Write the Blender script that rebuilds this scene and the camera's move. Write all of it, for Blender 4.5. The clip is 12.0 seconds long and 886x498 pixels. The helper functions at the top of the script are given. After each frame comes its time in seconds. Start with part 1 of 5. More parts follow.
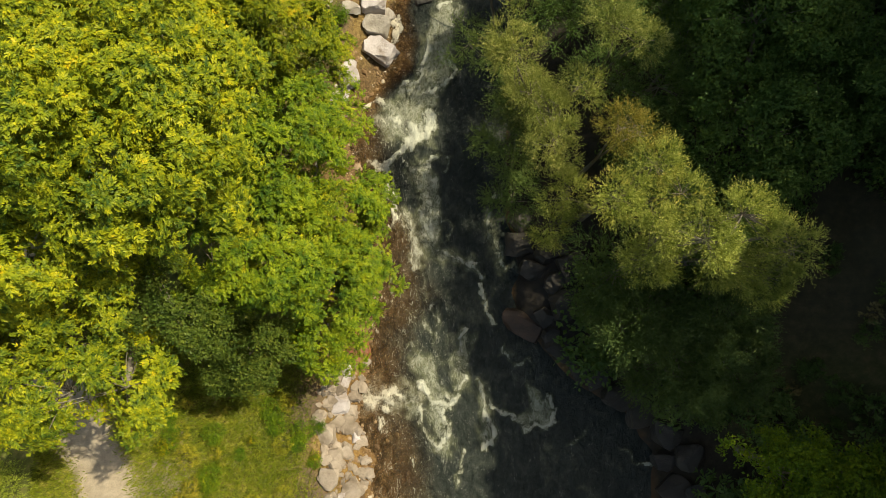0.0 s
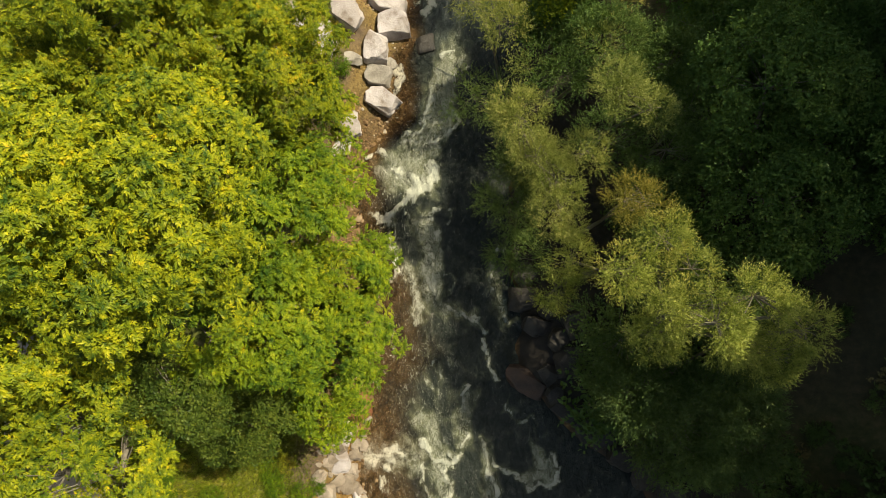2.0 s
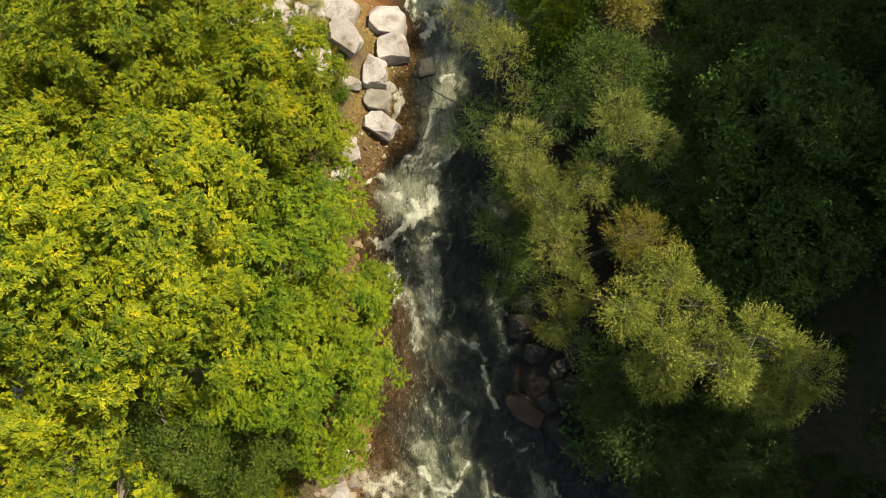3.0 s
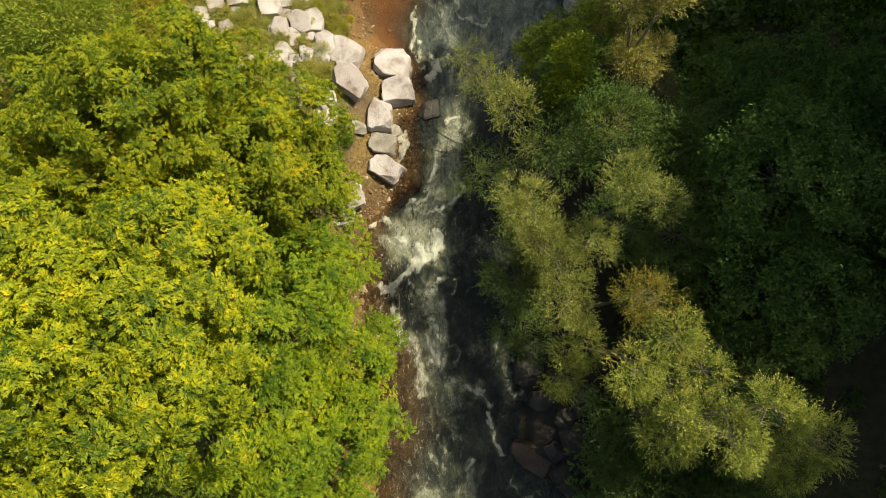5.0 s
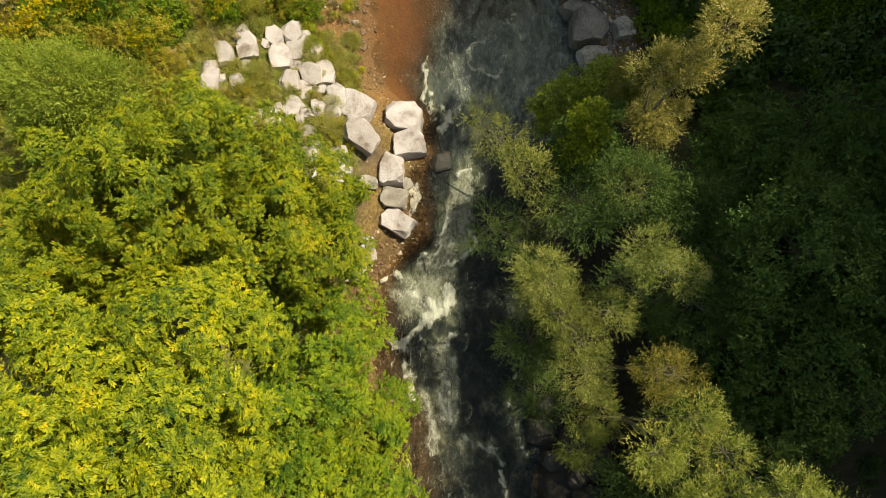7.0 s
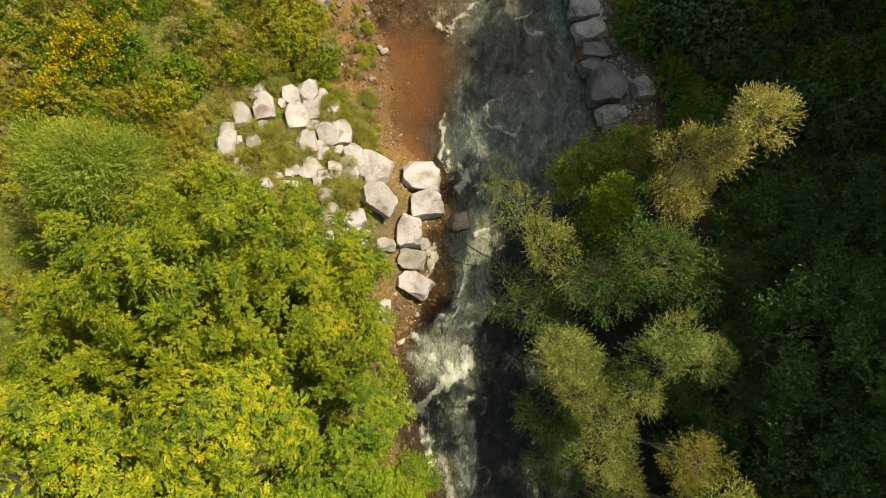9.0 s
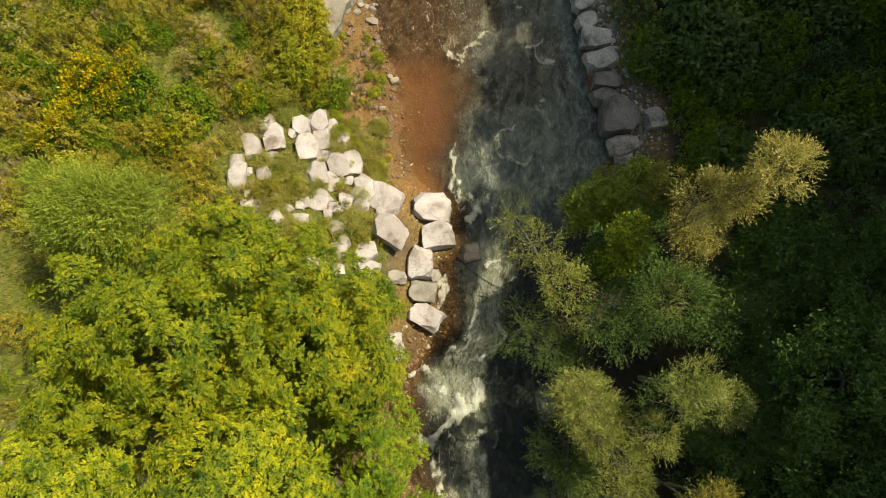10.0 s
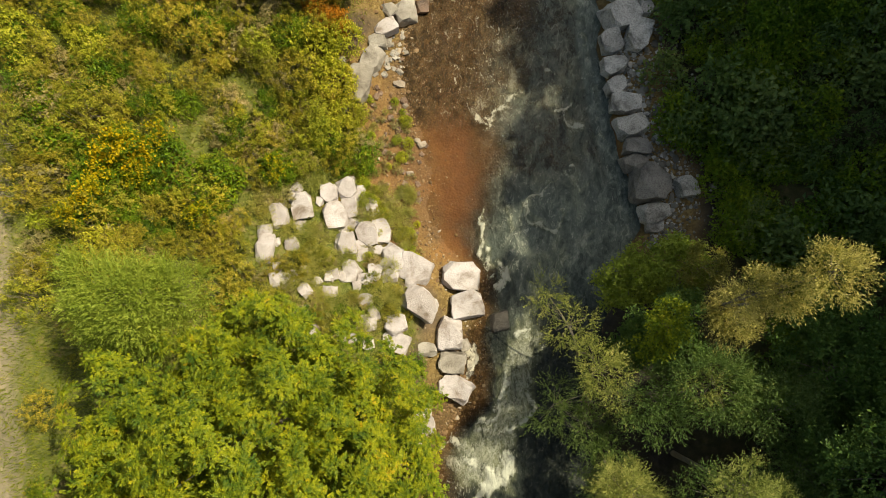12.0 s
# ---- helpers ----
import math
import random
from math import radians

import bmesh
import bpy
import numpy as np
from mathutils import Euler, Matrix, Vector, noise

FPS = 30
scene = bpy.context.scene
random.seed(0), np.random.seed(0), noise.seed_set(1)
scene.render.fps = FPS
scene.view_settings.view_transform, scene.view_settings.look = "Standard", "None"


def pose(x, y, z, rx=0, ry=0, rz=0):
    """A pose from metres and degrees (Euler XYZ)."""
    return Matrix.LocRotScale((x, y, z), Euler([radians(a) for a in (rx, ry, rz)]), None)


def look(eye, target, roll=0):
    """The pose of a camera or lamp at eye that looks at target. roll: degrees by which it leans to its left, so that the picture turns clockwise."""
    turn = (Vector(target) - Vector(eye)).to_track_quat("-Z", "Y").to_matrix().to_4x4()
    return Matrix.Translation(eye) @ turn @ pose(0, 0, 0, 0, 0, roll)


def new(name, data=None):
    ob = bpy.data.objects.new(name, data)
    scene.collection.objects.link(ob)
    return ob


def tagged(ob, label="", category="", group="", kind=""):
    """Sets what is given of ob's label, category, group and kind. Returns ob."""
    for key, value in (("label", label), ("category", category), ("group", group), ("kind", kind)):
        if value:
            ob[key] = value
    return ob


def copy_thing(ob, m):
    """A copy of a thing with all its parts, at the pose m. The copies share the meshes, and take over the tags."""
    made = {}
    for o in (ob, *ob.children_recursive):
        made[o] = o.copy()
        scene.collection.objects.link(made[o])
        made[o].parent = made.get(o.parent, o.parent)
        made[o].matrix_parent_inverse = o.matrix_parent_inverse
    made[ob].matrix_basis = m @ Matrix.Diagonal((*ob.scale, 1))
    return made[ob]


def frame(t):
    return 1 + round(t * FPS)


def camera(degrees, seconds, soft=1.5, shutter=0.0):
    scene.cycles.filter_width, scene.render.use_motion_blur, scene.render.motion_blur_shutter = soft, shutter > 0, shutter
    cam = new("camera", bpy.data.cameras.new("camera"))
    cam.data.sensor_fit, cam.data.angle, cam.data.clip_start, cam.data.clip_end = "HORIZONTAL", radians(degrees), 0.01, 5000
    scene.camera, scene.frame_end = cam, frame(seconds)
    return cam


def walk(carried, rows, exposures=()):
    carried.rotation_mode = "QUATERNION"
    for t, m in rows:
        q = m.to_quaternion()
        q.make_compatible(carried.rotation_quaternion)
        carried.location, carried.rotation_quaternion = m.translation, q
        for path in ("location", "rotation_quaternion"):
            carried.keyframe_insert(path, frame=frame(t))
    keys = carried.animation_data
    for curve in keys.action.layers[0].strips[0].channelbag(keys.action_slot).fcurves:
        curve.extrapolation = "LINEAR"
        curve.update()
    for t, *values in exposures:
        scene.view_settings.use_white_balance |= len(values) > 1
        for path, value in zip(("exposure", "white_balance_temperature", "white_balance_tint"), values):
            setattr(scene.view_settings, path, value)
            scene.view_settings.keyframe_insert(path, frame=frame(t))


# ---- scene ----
cam = camera(70.5, 12.0, soft=0.9)
METRES, EYE, TILT, LEAN, TURN = 15.0, 28.0, -83.5, 0.0, 0.0
ROWS = [
    (0.0, 0.0, 0.0, 0.0, -0.0, 0.0, 0.0),
    (0.5, -0.0053, 0.006, 0.0342, -0.02, 0.1, -0.03),
    (1.0, -0.0083, 0.0128, 0.0731, -0.05, 0.19, -0.06),
    (1.5, -0.0072, 0.0204, 0.1117, -0.04, 0.29, -0.08),
    (2.0, -0.0087, 0.0275, 0.1486, -0.04, 0.35, -0.11),
    (2.5, -0.009, 0.0334, 0.1842, -0.08, 0.41, -0.13),
    (3.0, -0.0101, 0.0385, 0.2211, -0.12, 0.48, -0.16),
    (5.0, -0.028, 0.0488, 0.3475, -0.19, 0.66, -0.27),
    (5.5, -0.0353, 0.0527, 0.3829, -0.22, 0.68, -0.31),
    (6.0, -0.0462, 0.0567, 0.4215, -0.24, 0.74, -0.32),
    (6.5, -0.0583, 0.0594, 0.4611, -0.27, 0.84, -0.35),
    (7.0, -0.0677, 0.063, 0.5009, -0.31, 0.93, -0.39),
    (9.0, -0.1207, 0.0772, 0.6749, -0.29, 1.17, -0.48),
    (9.5, -0.1375, 0.0819, 0.7194, -0.31, 1.25, -0.5),
    (10.0, -0.1546, 0.0876, 0.7627, -0.31, 1.34, -0.53),
    (10.5, -0.1766, 0.0904, 0.8085, -0.32, 1.41, -0.56),
    (11.0, -0.1999, 0.094, 0.8577, -0.31, 1.51, -0.6),
    (11.5, -0.221, 0.099, 0.9067, -0.31, 1.6, -0.64),
    (12.0, -0.241, 0.1062, 0.9535, -0.28, 1.71, -0.64),
]
walk(cam, [(t, pose(0, 0, EYE, TILT, LEAN, TURN) @ pose(METRES * x, METRES * y, METRES * z, 90 + pitch, roll, yaw)) for t, x, y, z, yaw, pitch, roll in ROWS],
     exposures=[(0.0, 0.29, 7300, 2), (12.0, 0.29, 7300, 2)])


# ---- sky and sun ----
SUN_TURN, SUN_HIGH = radians(30), radians(54)
TO_SUN = Vector((math.cos(SUN_HIGH) * math.cos(SUN_TURN), math.cos(SUN_HIGH) * math.sin(SUN_TURN), math.sin(SUN_HIGH)))
world = bpy.data.worlds.new("sky")
scene.world = world
world.use_nodes = True
wn = world.node_tree
sky = wn.nodes.new("ShaderNodeTexSky")
sky.sky_type, sky.sun_disc = "NISHITA", False
sky.dust_density, sky.ozone_density = 3.5, 0.5
sky.sun_elevation, sky.sun_rotation = SUN_HIGH, math.pi / 2 - SUN_TURN
wn.links.new(sky.outputs[0], wn.nodes["Background"].inputs[0])
wn.nodes["Background"].inputs[1].default_value = 0.12
sun = new("sun", bpy.data.lights.new("sun", "SUN"))
sun.data.energy, sun.data.angle, sun.data.color = 5.0, radians(0.6), (1.0, 0.91, 0.76)
sun.matrix_world = look(TO_SUN * 200, (0, 0, 0))


# ---- materials ----
class Nodes:
    """A small node material: nd.add(type, inputs...), nd.link(...)."""

    def __init__(self, name):
        self.mat = bpy.data.materials.new(name)
        self.mat.use_nodes = True
        self.tree = self.mat.node_tree
        self.tree.nodes.clear()
        self.out = self.tree.nodes.new("ShaderNodeOutputMaterial")

    def add(self, kind, **inputs):
        n = self.tree.nodes.new(kind)
        for key, v in inputs.items():
            self.put(n, key.replace("_", " "), v)
        return n

    def put(self, n, key, v):
        slot = n.inputs[int(key[1:])] if key[0] == "i" and key[1:].isdigit() else n.inputs[key]
        if isinstance(v, bpy.types.NodeSocket):
            self.tree.links.new(v, slot)
        else:
            slot.default_value = v

    def noise(self, scale, detail=4, rough=0.55, vec=None, distort=0.0):
        n = self.add("ShaderNodeTexNoise", Scale=scale, Detail=detail, Roughness=rough, Distortion=distort)
        self.put(n, "Vector", vec if vec is not None else self.place())
        return n.outputs[0]

    def place(self):
        return self.add("ShaderNodeNewGeometry").outputs["Position"]

    def attr(self, name):
        n = self.add("ShaderNodeAttribute")
        n.attribute_name = name
        return n.outputs["Fac"]

    def ramp(self, fac, stops):
        n = self.add("ShaderNodeValToRGB", Fac=fac)
        e = n.color_ramp.elements
        while len(e) < len(stops):
            e.new(0.5)
        for k, (p, c) in enumerate(stops):
            e[k].position = p
            e[k].color = (*c, 1) if len(c) == 3 else c
        return n.outputs[0]

    def math(self, op, a, b=0.0, clamp=False):
        n = self.add("ShaderNodeMath")
        n.operation, n.use_clamp = op, clamp
        self.put(n, "i0", a)
        self.put(n, "i1", b)
        return n.outputs[0]

    def step(self, v, lo, hi):
        n = self.add("ShaderNodeMapRange")
        n.interpolation_type = "SMOOTHSTEP"
        self.put(n, "Value", v)
        self.put(n, "From Min", lo)
        self.put(n, "From Max", hi)
        return n.outputs[0]

    def mix(self, fac, a, b, blend="MIX"):
        n = self.add("ShaderNodeMix")
        n.data_type, n.blend_type = "RGBA", blend
        for k, v in ((0, fac), (6, a), (7, b)):
            if not isinstance(v, bpy.types.NodeSocket) and k:
                v = (*v, 1)
            self.put(n, f"i{k}", v)
        return n.outputs[2]

    def bump(self, height, strength=0.5, distance=0.05):
        return self.add("ShaderNodeBump", Strength=strength, Distance=distance, Height=height).outputs[0]

    def done(self, shader):
        self.tree.links.new(shader, self.out.inputs[0])
        return self.mat


def leaf_material(name, dark, mid, light, odd, through_light=0.3, gloss=0.15):
    """Foliage: each leaf its own tone, slow drifts of tone through the crown, light passing through."""
    nd = Nodes(name)
    each = nd.add("ShaderNodeNewGeometry").outputs["Random Per Island"]
    drift = nd.math("ADD", nd.math("MULTIPLY", nd.noise(0.5, 3, 0.6), 0.5), nd.math("MULTIPLY", nd.noise(1.7, 2, 0.5), 0.3))
    clump = nd.math("MULTIPLY", nd.math("SUBTRACT", nd.noise(3.8, 2, 0.55), 0.5), 1.45)
    drift = nd.math("ADD", nd.math("MULTIPLY", nd.math("SUBTRACT", drift, 0.4), 1.7), clump)
    t = nd.math("ADD", nd.math("MULTIPLY", each, 0.30), nd.math("ADD", drift, 0.31), True)
    col = nd.ramp(t, [(0.1, dark), (0.45, mid), (0.8, light), (0.97, odd)])
    own = nd.add("ShaderNodeObjectInfo").outputs["Random"]
    col = nd.mix(1.0, col, nd.ramp(own, [(0.0, (0.82, 0.92, 0.85)), (0.5, (1, 1, 1)), (1.0, (1.15, 1.06, 1.0))]), "MULTIPLY")
    b = nd.add("ShaderNodeBsdfPrincipled", Base_Color=col, Roughness=0.45)
    b.inputs["Specular IOR Level"].default_value = gloss
    tr = nd.add("ShaderNodeBsdfTranslucent", Color=nd.mix(0.5, col, (0.28, 0.38, 0.04), "MIX"))
    m = nd.add("ShaderNodeMixShader", i0=through_light, i1=b.outputs[0], i2=tr.outputs[0])
    return nd.done(m.outputs[0])


LEAF = {
    "yellow": leaf_material("leaf_yellow", (0.036, 0.080, 0.012), (0.180, 0.230, 0.014), (0.38, 0.385, 0.018), (0.55, 0.41, 0.02), 0.2),
    "green": leaf_material("leaf_green", (0.045, 0.105, 0.012), (0.125, 0.205, 0.014), (0.22, 0.29, 0.016), (0.33, 0.33, 0.02)),
    "lime": leaf_material("leaf_lime", (0.045, 0.095, 0.012), (0.175, 0.230, 0.016), (0.335, 0.355, 0.02), (0.46, 0.40, 0.025), 0.22),
    "olive": leaf_material("leaf_olive", (0.040, 0.082, 0.010), (0.155, 0.195, 0.012), (0.31, 0.315, 0.015), (0.48, 0.33, 0.02), 0.2),
    # Leaves for plants in shade: part of the shade is in this darker colour.
    "deep": leaf_material("leaf_shade_dark", (0.036, 0.068, 0.020), (0.066, 0.110, 0.035), (0.112, 0.162, 0.050), (0.20, 0.21, 0.07), 0.30),
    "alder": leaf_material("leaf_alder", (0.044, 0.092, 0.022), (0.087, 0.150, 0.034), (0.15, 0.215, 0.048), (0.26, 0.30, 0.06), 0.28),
    # A lighter step of the same shade-darkened leaf colour.
    "shade_green": leaf_material("leaf_shade_mid", (0.055, 0.10, 0.028), (0.105, 0.165, 0.048), (0.18, 0.245, 0.07), (0.28, 0.29, 0.09), 0.3),
    "willow": leaf_material("leaf_willow", (0.085, 0.120, 0.030), (0.25, 0.295, 0.078), (0.44, 0.455, 0.14), (0.60, 0.56, 0.22), 0.32),
    "dull": leaf_material("leaf_dull", (0.035, 0.062, 0.012), (0.090, 0.125, 0.020), (0.175, 0.20, 0.032), (0.27, 0.25, 0.05), 0.25),
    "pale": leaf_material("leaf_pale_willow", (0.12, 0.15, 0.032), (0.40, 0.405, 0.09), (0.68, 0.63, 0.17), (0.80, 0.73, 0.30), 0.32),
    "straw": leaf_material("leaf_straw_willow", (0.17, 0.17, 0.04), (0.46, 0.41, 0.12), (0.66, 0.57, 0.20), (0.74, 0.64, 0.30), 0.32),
    "golden": leaf_material("leaf_golden", (0.12, 0.12, 0.025), (0.235, 0.22, 0.048), (0.36, 0.30, 0.07), (0.46, 0.27, 0.06), 0.33),
    "soft": leaf_material("leaf_soft", (0.15, 0.20, 0.028), (0.28, 0.33, 0.045), (0.40, 0.44, 0.07), (0.48, 0.49, 0.10), 0.33),
    "scrub": leaf_material("leaf_scrub", (0.12, 0.13, 0.015), (0.32, 0.285, 0.033), (0.50, 0.41, 0.07), (0.62, 0.46, 0.15), 0.25),
    "sunny": leaf_material("leaf_sunny_bush", (0.17, 0.205, 0.020), (0.42, 0.44, 0.040), (0.61, 0.58, 0.078), (0.70, 0.58, 0.13), 0.28),
    "hedge": leaf_material("leaf_hedge", (0.14, 0.16, 0.016), (0.35, 0.325, 0.03), (0.53, 0.45, 0.06), (0.64, 0.50, 0.13), 0.25),
    "grass": leaf_material("grass_blades", (0.13, 0.185, 0.015), (0.24, 0.285, 0.027), (0.38, 0.37, 0.06), (0.52, 0.43, 0.15), 0.3),
    "sedge": leaf_material("sedge_blades", (0.27, 0.275, 0.06), (0.43, 0.415, 0.11), (0.57, 0.53, 0.17), (0.68, 0.60, 0.26), 0.4),
    "flower": leaf_material("yellow_blossom", (0.36, 0.27, 0.012), (0.48, 0.37, 0.015), (0.57, 0.44, 0.02), (0.62, 0.48, 0.05), 0.2),
    "dry": leaf_material("dry_stalks", (0.18, 0.14, 0.05), (0.30, 0.25, 0.10), (0.42, 0.35, 0.17), (0.5, 0.42, 0.24), 0.2),
    "rust": leaf_material("leaf_rust", (0.20, 0.08, 0.01), (0.35, 0.14, 0.015), (0.45, 0.2, 0.02), (0.5, 0.28, 0.03), 0.3),
}


def bark_material():
    nd = Nodes("bark")
    v = nd.noise(14, 6, 0.7)
    col = nd.ramp(v, [(0.3, (0.09, 0.075, 0.055)), (0.7, (0.27, 0.24, 0.19))])
    b = nd.add("ShaderNodeBsdfPrincipled", Base_Color=col, Roughness=0.9, Normal=nd.bump(v, 0.7, 0.03))
    return nd.done(b.outputs[0])


def rock_material(name, pale, mid, stain, rough=0.85, grime=0.6):
    nd = Nodes(name)
    tone = nd.math("FRACT", nd.math("ADD", nd.add("ShaderNodeObjectInfo").outputs["Random"], nd.add("ShaderNodeNewGeometry").outputs["Random Per Island"]))
    big = nd.noise(1.3, 4, 0.6, distort=0.4)
    fine = nd.noise(16, 6, 0.7)
    col = nd.ramp(big, [(0.3, stain), (0.46, mid), (0.62, pale)])
    col = nd.mix(nd.math("MULTIPLY", nd.step(fine, 0.68 - 0.3 * grime, 0.8), grime), col, stain)
    tint = nd.ramp(tone, [(0.0, (0.78, 0.74, 0.68)), (0.6, (1, 0.97, 0.93)), (1.0, (1.08, 1.05, 1.0))])
    col = nd.mix(1.0, col, tint, "MULTIPLY")
    crack = nd.add("ShaderNodeTexVoronoi", Scale=2.6, Vector=nd.place())
    crack.feature = "DISTANCE_TO_EDGE"
    line = nd.step(crack.outputs[0], 0.0, 0.035)
    col = nd.mix(nd.math("MULTIPLY", nd.math("SUBTRACT", 1.0, line), nd.math("MULTIPLY", nd.step(big, 0.52, 0.62), 0.3)), col, stain)
    hgt = nd.math("ADD", nd.math("MULTIPLY", fine, 0.5), nd.math("MULTIPLY", nd.noise(4, 5, 0.65), 1.0))
    b = nd.add("ShaderNodeBsdfPrincipled", Base_Color=col, Roughness=rough, Normal=nd.bump(hgt, 0.8, 0.06))
    return nd.done(b.outputs[0])


BARK = bark_material()
ROCK_PALE = rock_material("pale_limestone", (0.52, 0.49, 0.51), (0.43, 0.40, 0.405), (0.22, 0.18, 0.15))
ROCK_TAN = rock_material("tan_rubble", (0.36, 0.315, 0.27), (0.29, 0.245, 0.20), (0.16, 0.13, 0.10))
ROCK_GREY = rock_material("grey_rock", (0.42, 0.40, 0.37), (0.32, 0.30, 0.27), (0.15, 0.13, 0.11))
ROCK_BROWN = rock_material("wet_brown_rock", (0.20, 0.13, 0.085), (0.14, 0.085, 0.055), (0.06, 0.04, 0.03), 0.4)
ROCK_BLOCK = rock_material("rough_grey_block", (0.64, 0.64, 0.61), (0.48, 0.48, 0.455), (0.11, 0.108, 0.096), 0.9, 1.05)
ROCK_DARK = rock_material("lichen_grey_block", (0.27, 0.265, 0.24), (0.20, 0.195, 0.18), (0.07, 0.066, 0.06), 0.9, 0.95)
# Bank shade is put into this near-black colour; also serves one wet boulder.
ROCK_SHADE = rock_material("wet_and_shade_dark_rock", (0.052, 0.046, 0.038), (0.034, 0.030, 0.025), (0.018, 0.016, 0.013), 0.6)
ROCK_RUSTY = rock_material("red_brown_rock", (0.26, 0.105, 0.05), (0.18, 0.070, 0.034), (0.08, 0.04, 0.025), 0.5)
# Rusty brown rock, darkened further to carry the shade of the bank.
ROCK_RUST = rock_material("rusty_shade_dark_rock", (0.085, 0.050, 0.030), (0.055, 0.035, 0.023), (0.026, 0.019, 0.014), 0.6)


def ground_material():
    nd = Nodes("valley_ground")
    fine, mid, big = nd.noise(22, 6, 0.7), nd.noise(3.2, 5, 0.6), nd.noise(0.5, 4, 0.6)
    soil = nd.ramp(mid, [(0.3, (0.055, 0.04, 0.026)), (0.7, (0.15, 0.105, 0.065))])
    turf = nd.ramp(nd.math("ADD", nd.math("MULTIPLY", mid, 0.6), nd.math("MULTIPLY", big, 0.4)),
                   [(0.3, (0.055, 0.075, 0.012)), (0.5, (0.12, 0.13, 0.022)), (0.68, (0.26, 0.20, 0.08))])
    mud = nd.ramp(mid, [(0.3, (0.225, 0.100, 0.024)), (0.7, (0.32, 0.152, 0.040))])
    dust = nd.ramp(mid, [(0.3, (0.27, 0.22, 0.155)), (0.7, (0.38, 0.32, 0.235))])
    cell = nd.add("ShaderNodeTexVoronoi", Scale=9.0, Vector=nd.place())
    pebble = nd.ramp(cell.outputs["Color"], [(0.0, (0.10, 0.062, 0.016)), (0.5, (0.185, 0.122, 0.036)), (1.0, (0.28, 0.20, 0.078))])
    # Soil of the right bank with the trees' shade painted in as near-black.
    shaded_soil = nd.ramp(mid, [(0.3, (0.018, 0.014, 0.009)), (0.7, (0.050, 0.040, 0.024))])
    col = nd.mix(nd.attr("shaded_soil"), soil, shaded_soil)
    col = nd.mix(nd.attr("turf"), col, turf)
    col = nd.mix(nd.attr("gravel"), col, pebble)
    col = nd.mix(nd.attr("mud"), col, mud)
    col = nd.mix(nd.attr("dust"), col, dust)
    col = nd.mix(1.0, col, nd.ramp(fine, [(0.3, (0.72, 0.72, 0.72)), (0.7, (1.15, 1.15, 1.15))]), "MULTIPLY")
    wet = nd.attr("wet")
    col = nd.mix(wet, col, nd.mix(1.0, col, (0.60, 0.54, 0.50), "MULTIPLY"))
    col = nd.mix(nd.attr("bed"), col, nd.mix(1.0, col, (0.74, 0.60, 0.46), "MULTIPLY"))
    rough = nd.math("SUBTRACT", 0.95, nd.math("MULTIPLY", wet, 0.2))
    hgt = nd.math("ADD", nd.math("MULTIPLY", fine, 0.4), nd.math("MULTIPLY", nd.attr("gravel"), nd.math("SUBTRACT", 0.6, cell.outputs[0])))
    b = nd.add("ShaderNodeBsdfPrincipled", Base_Color=col, Roughness=rough, Normal=nd.bump(hgt, 0.8, 0.05))
    return nd.done(b.outputs[0])


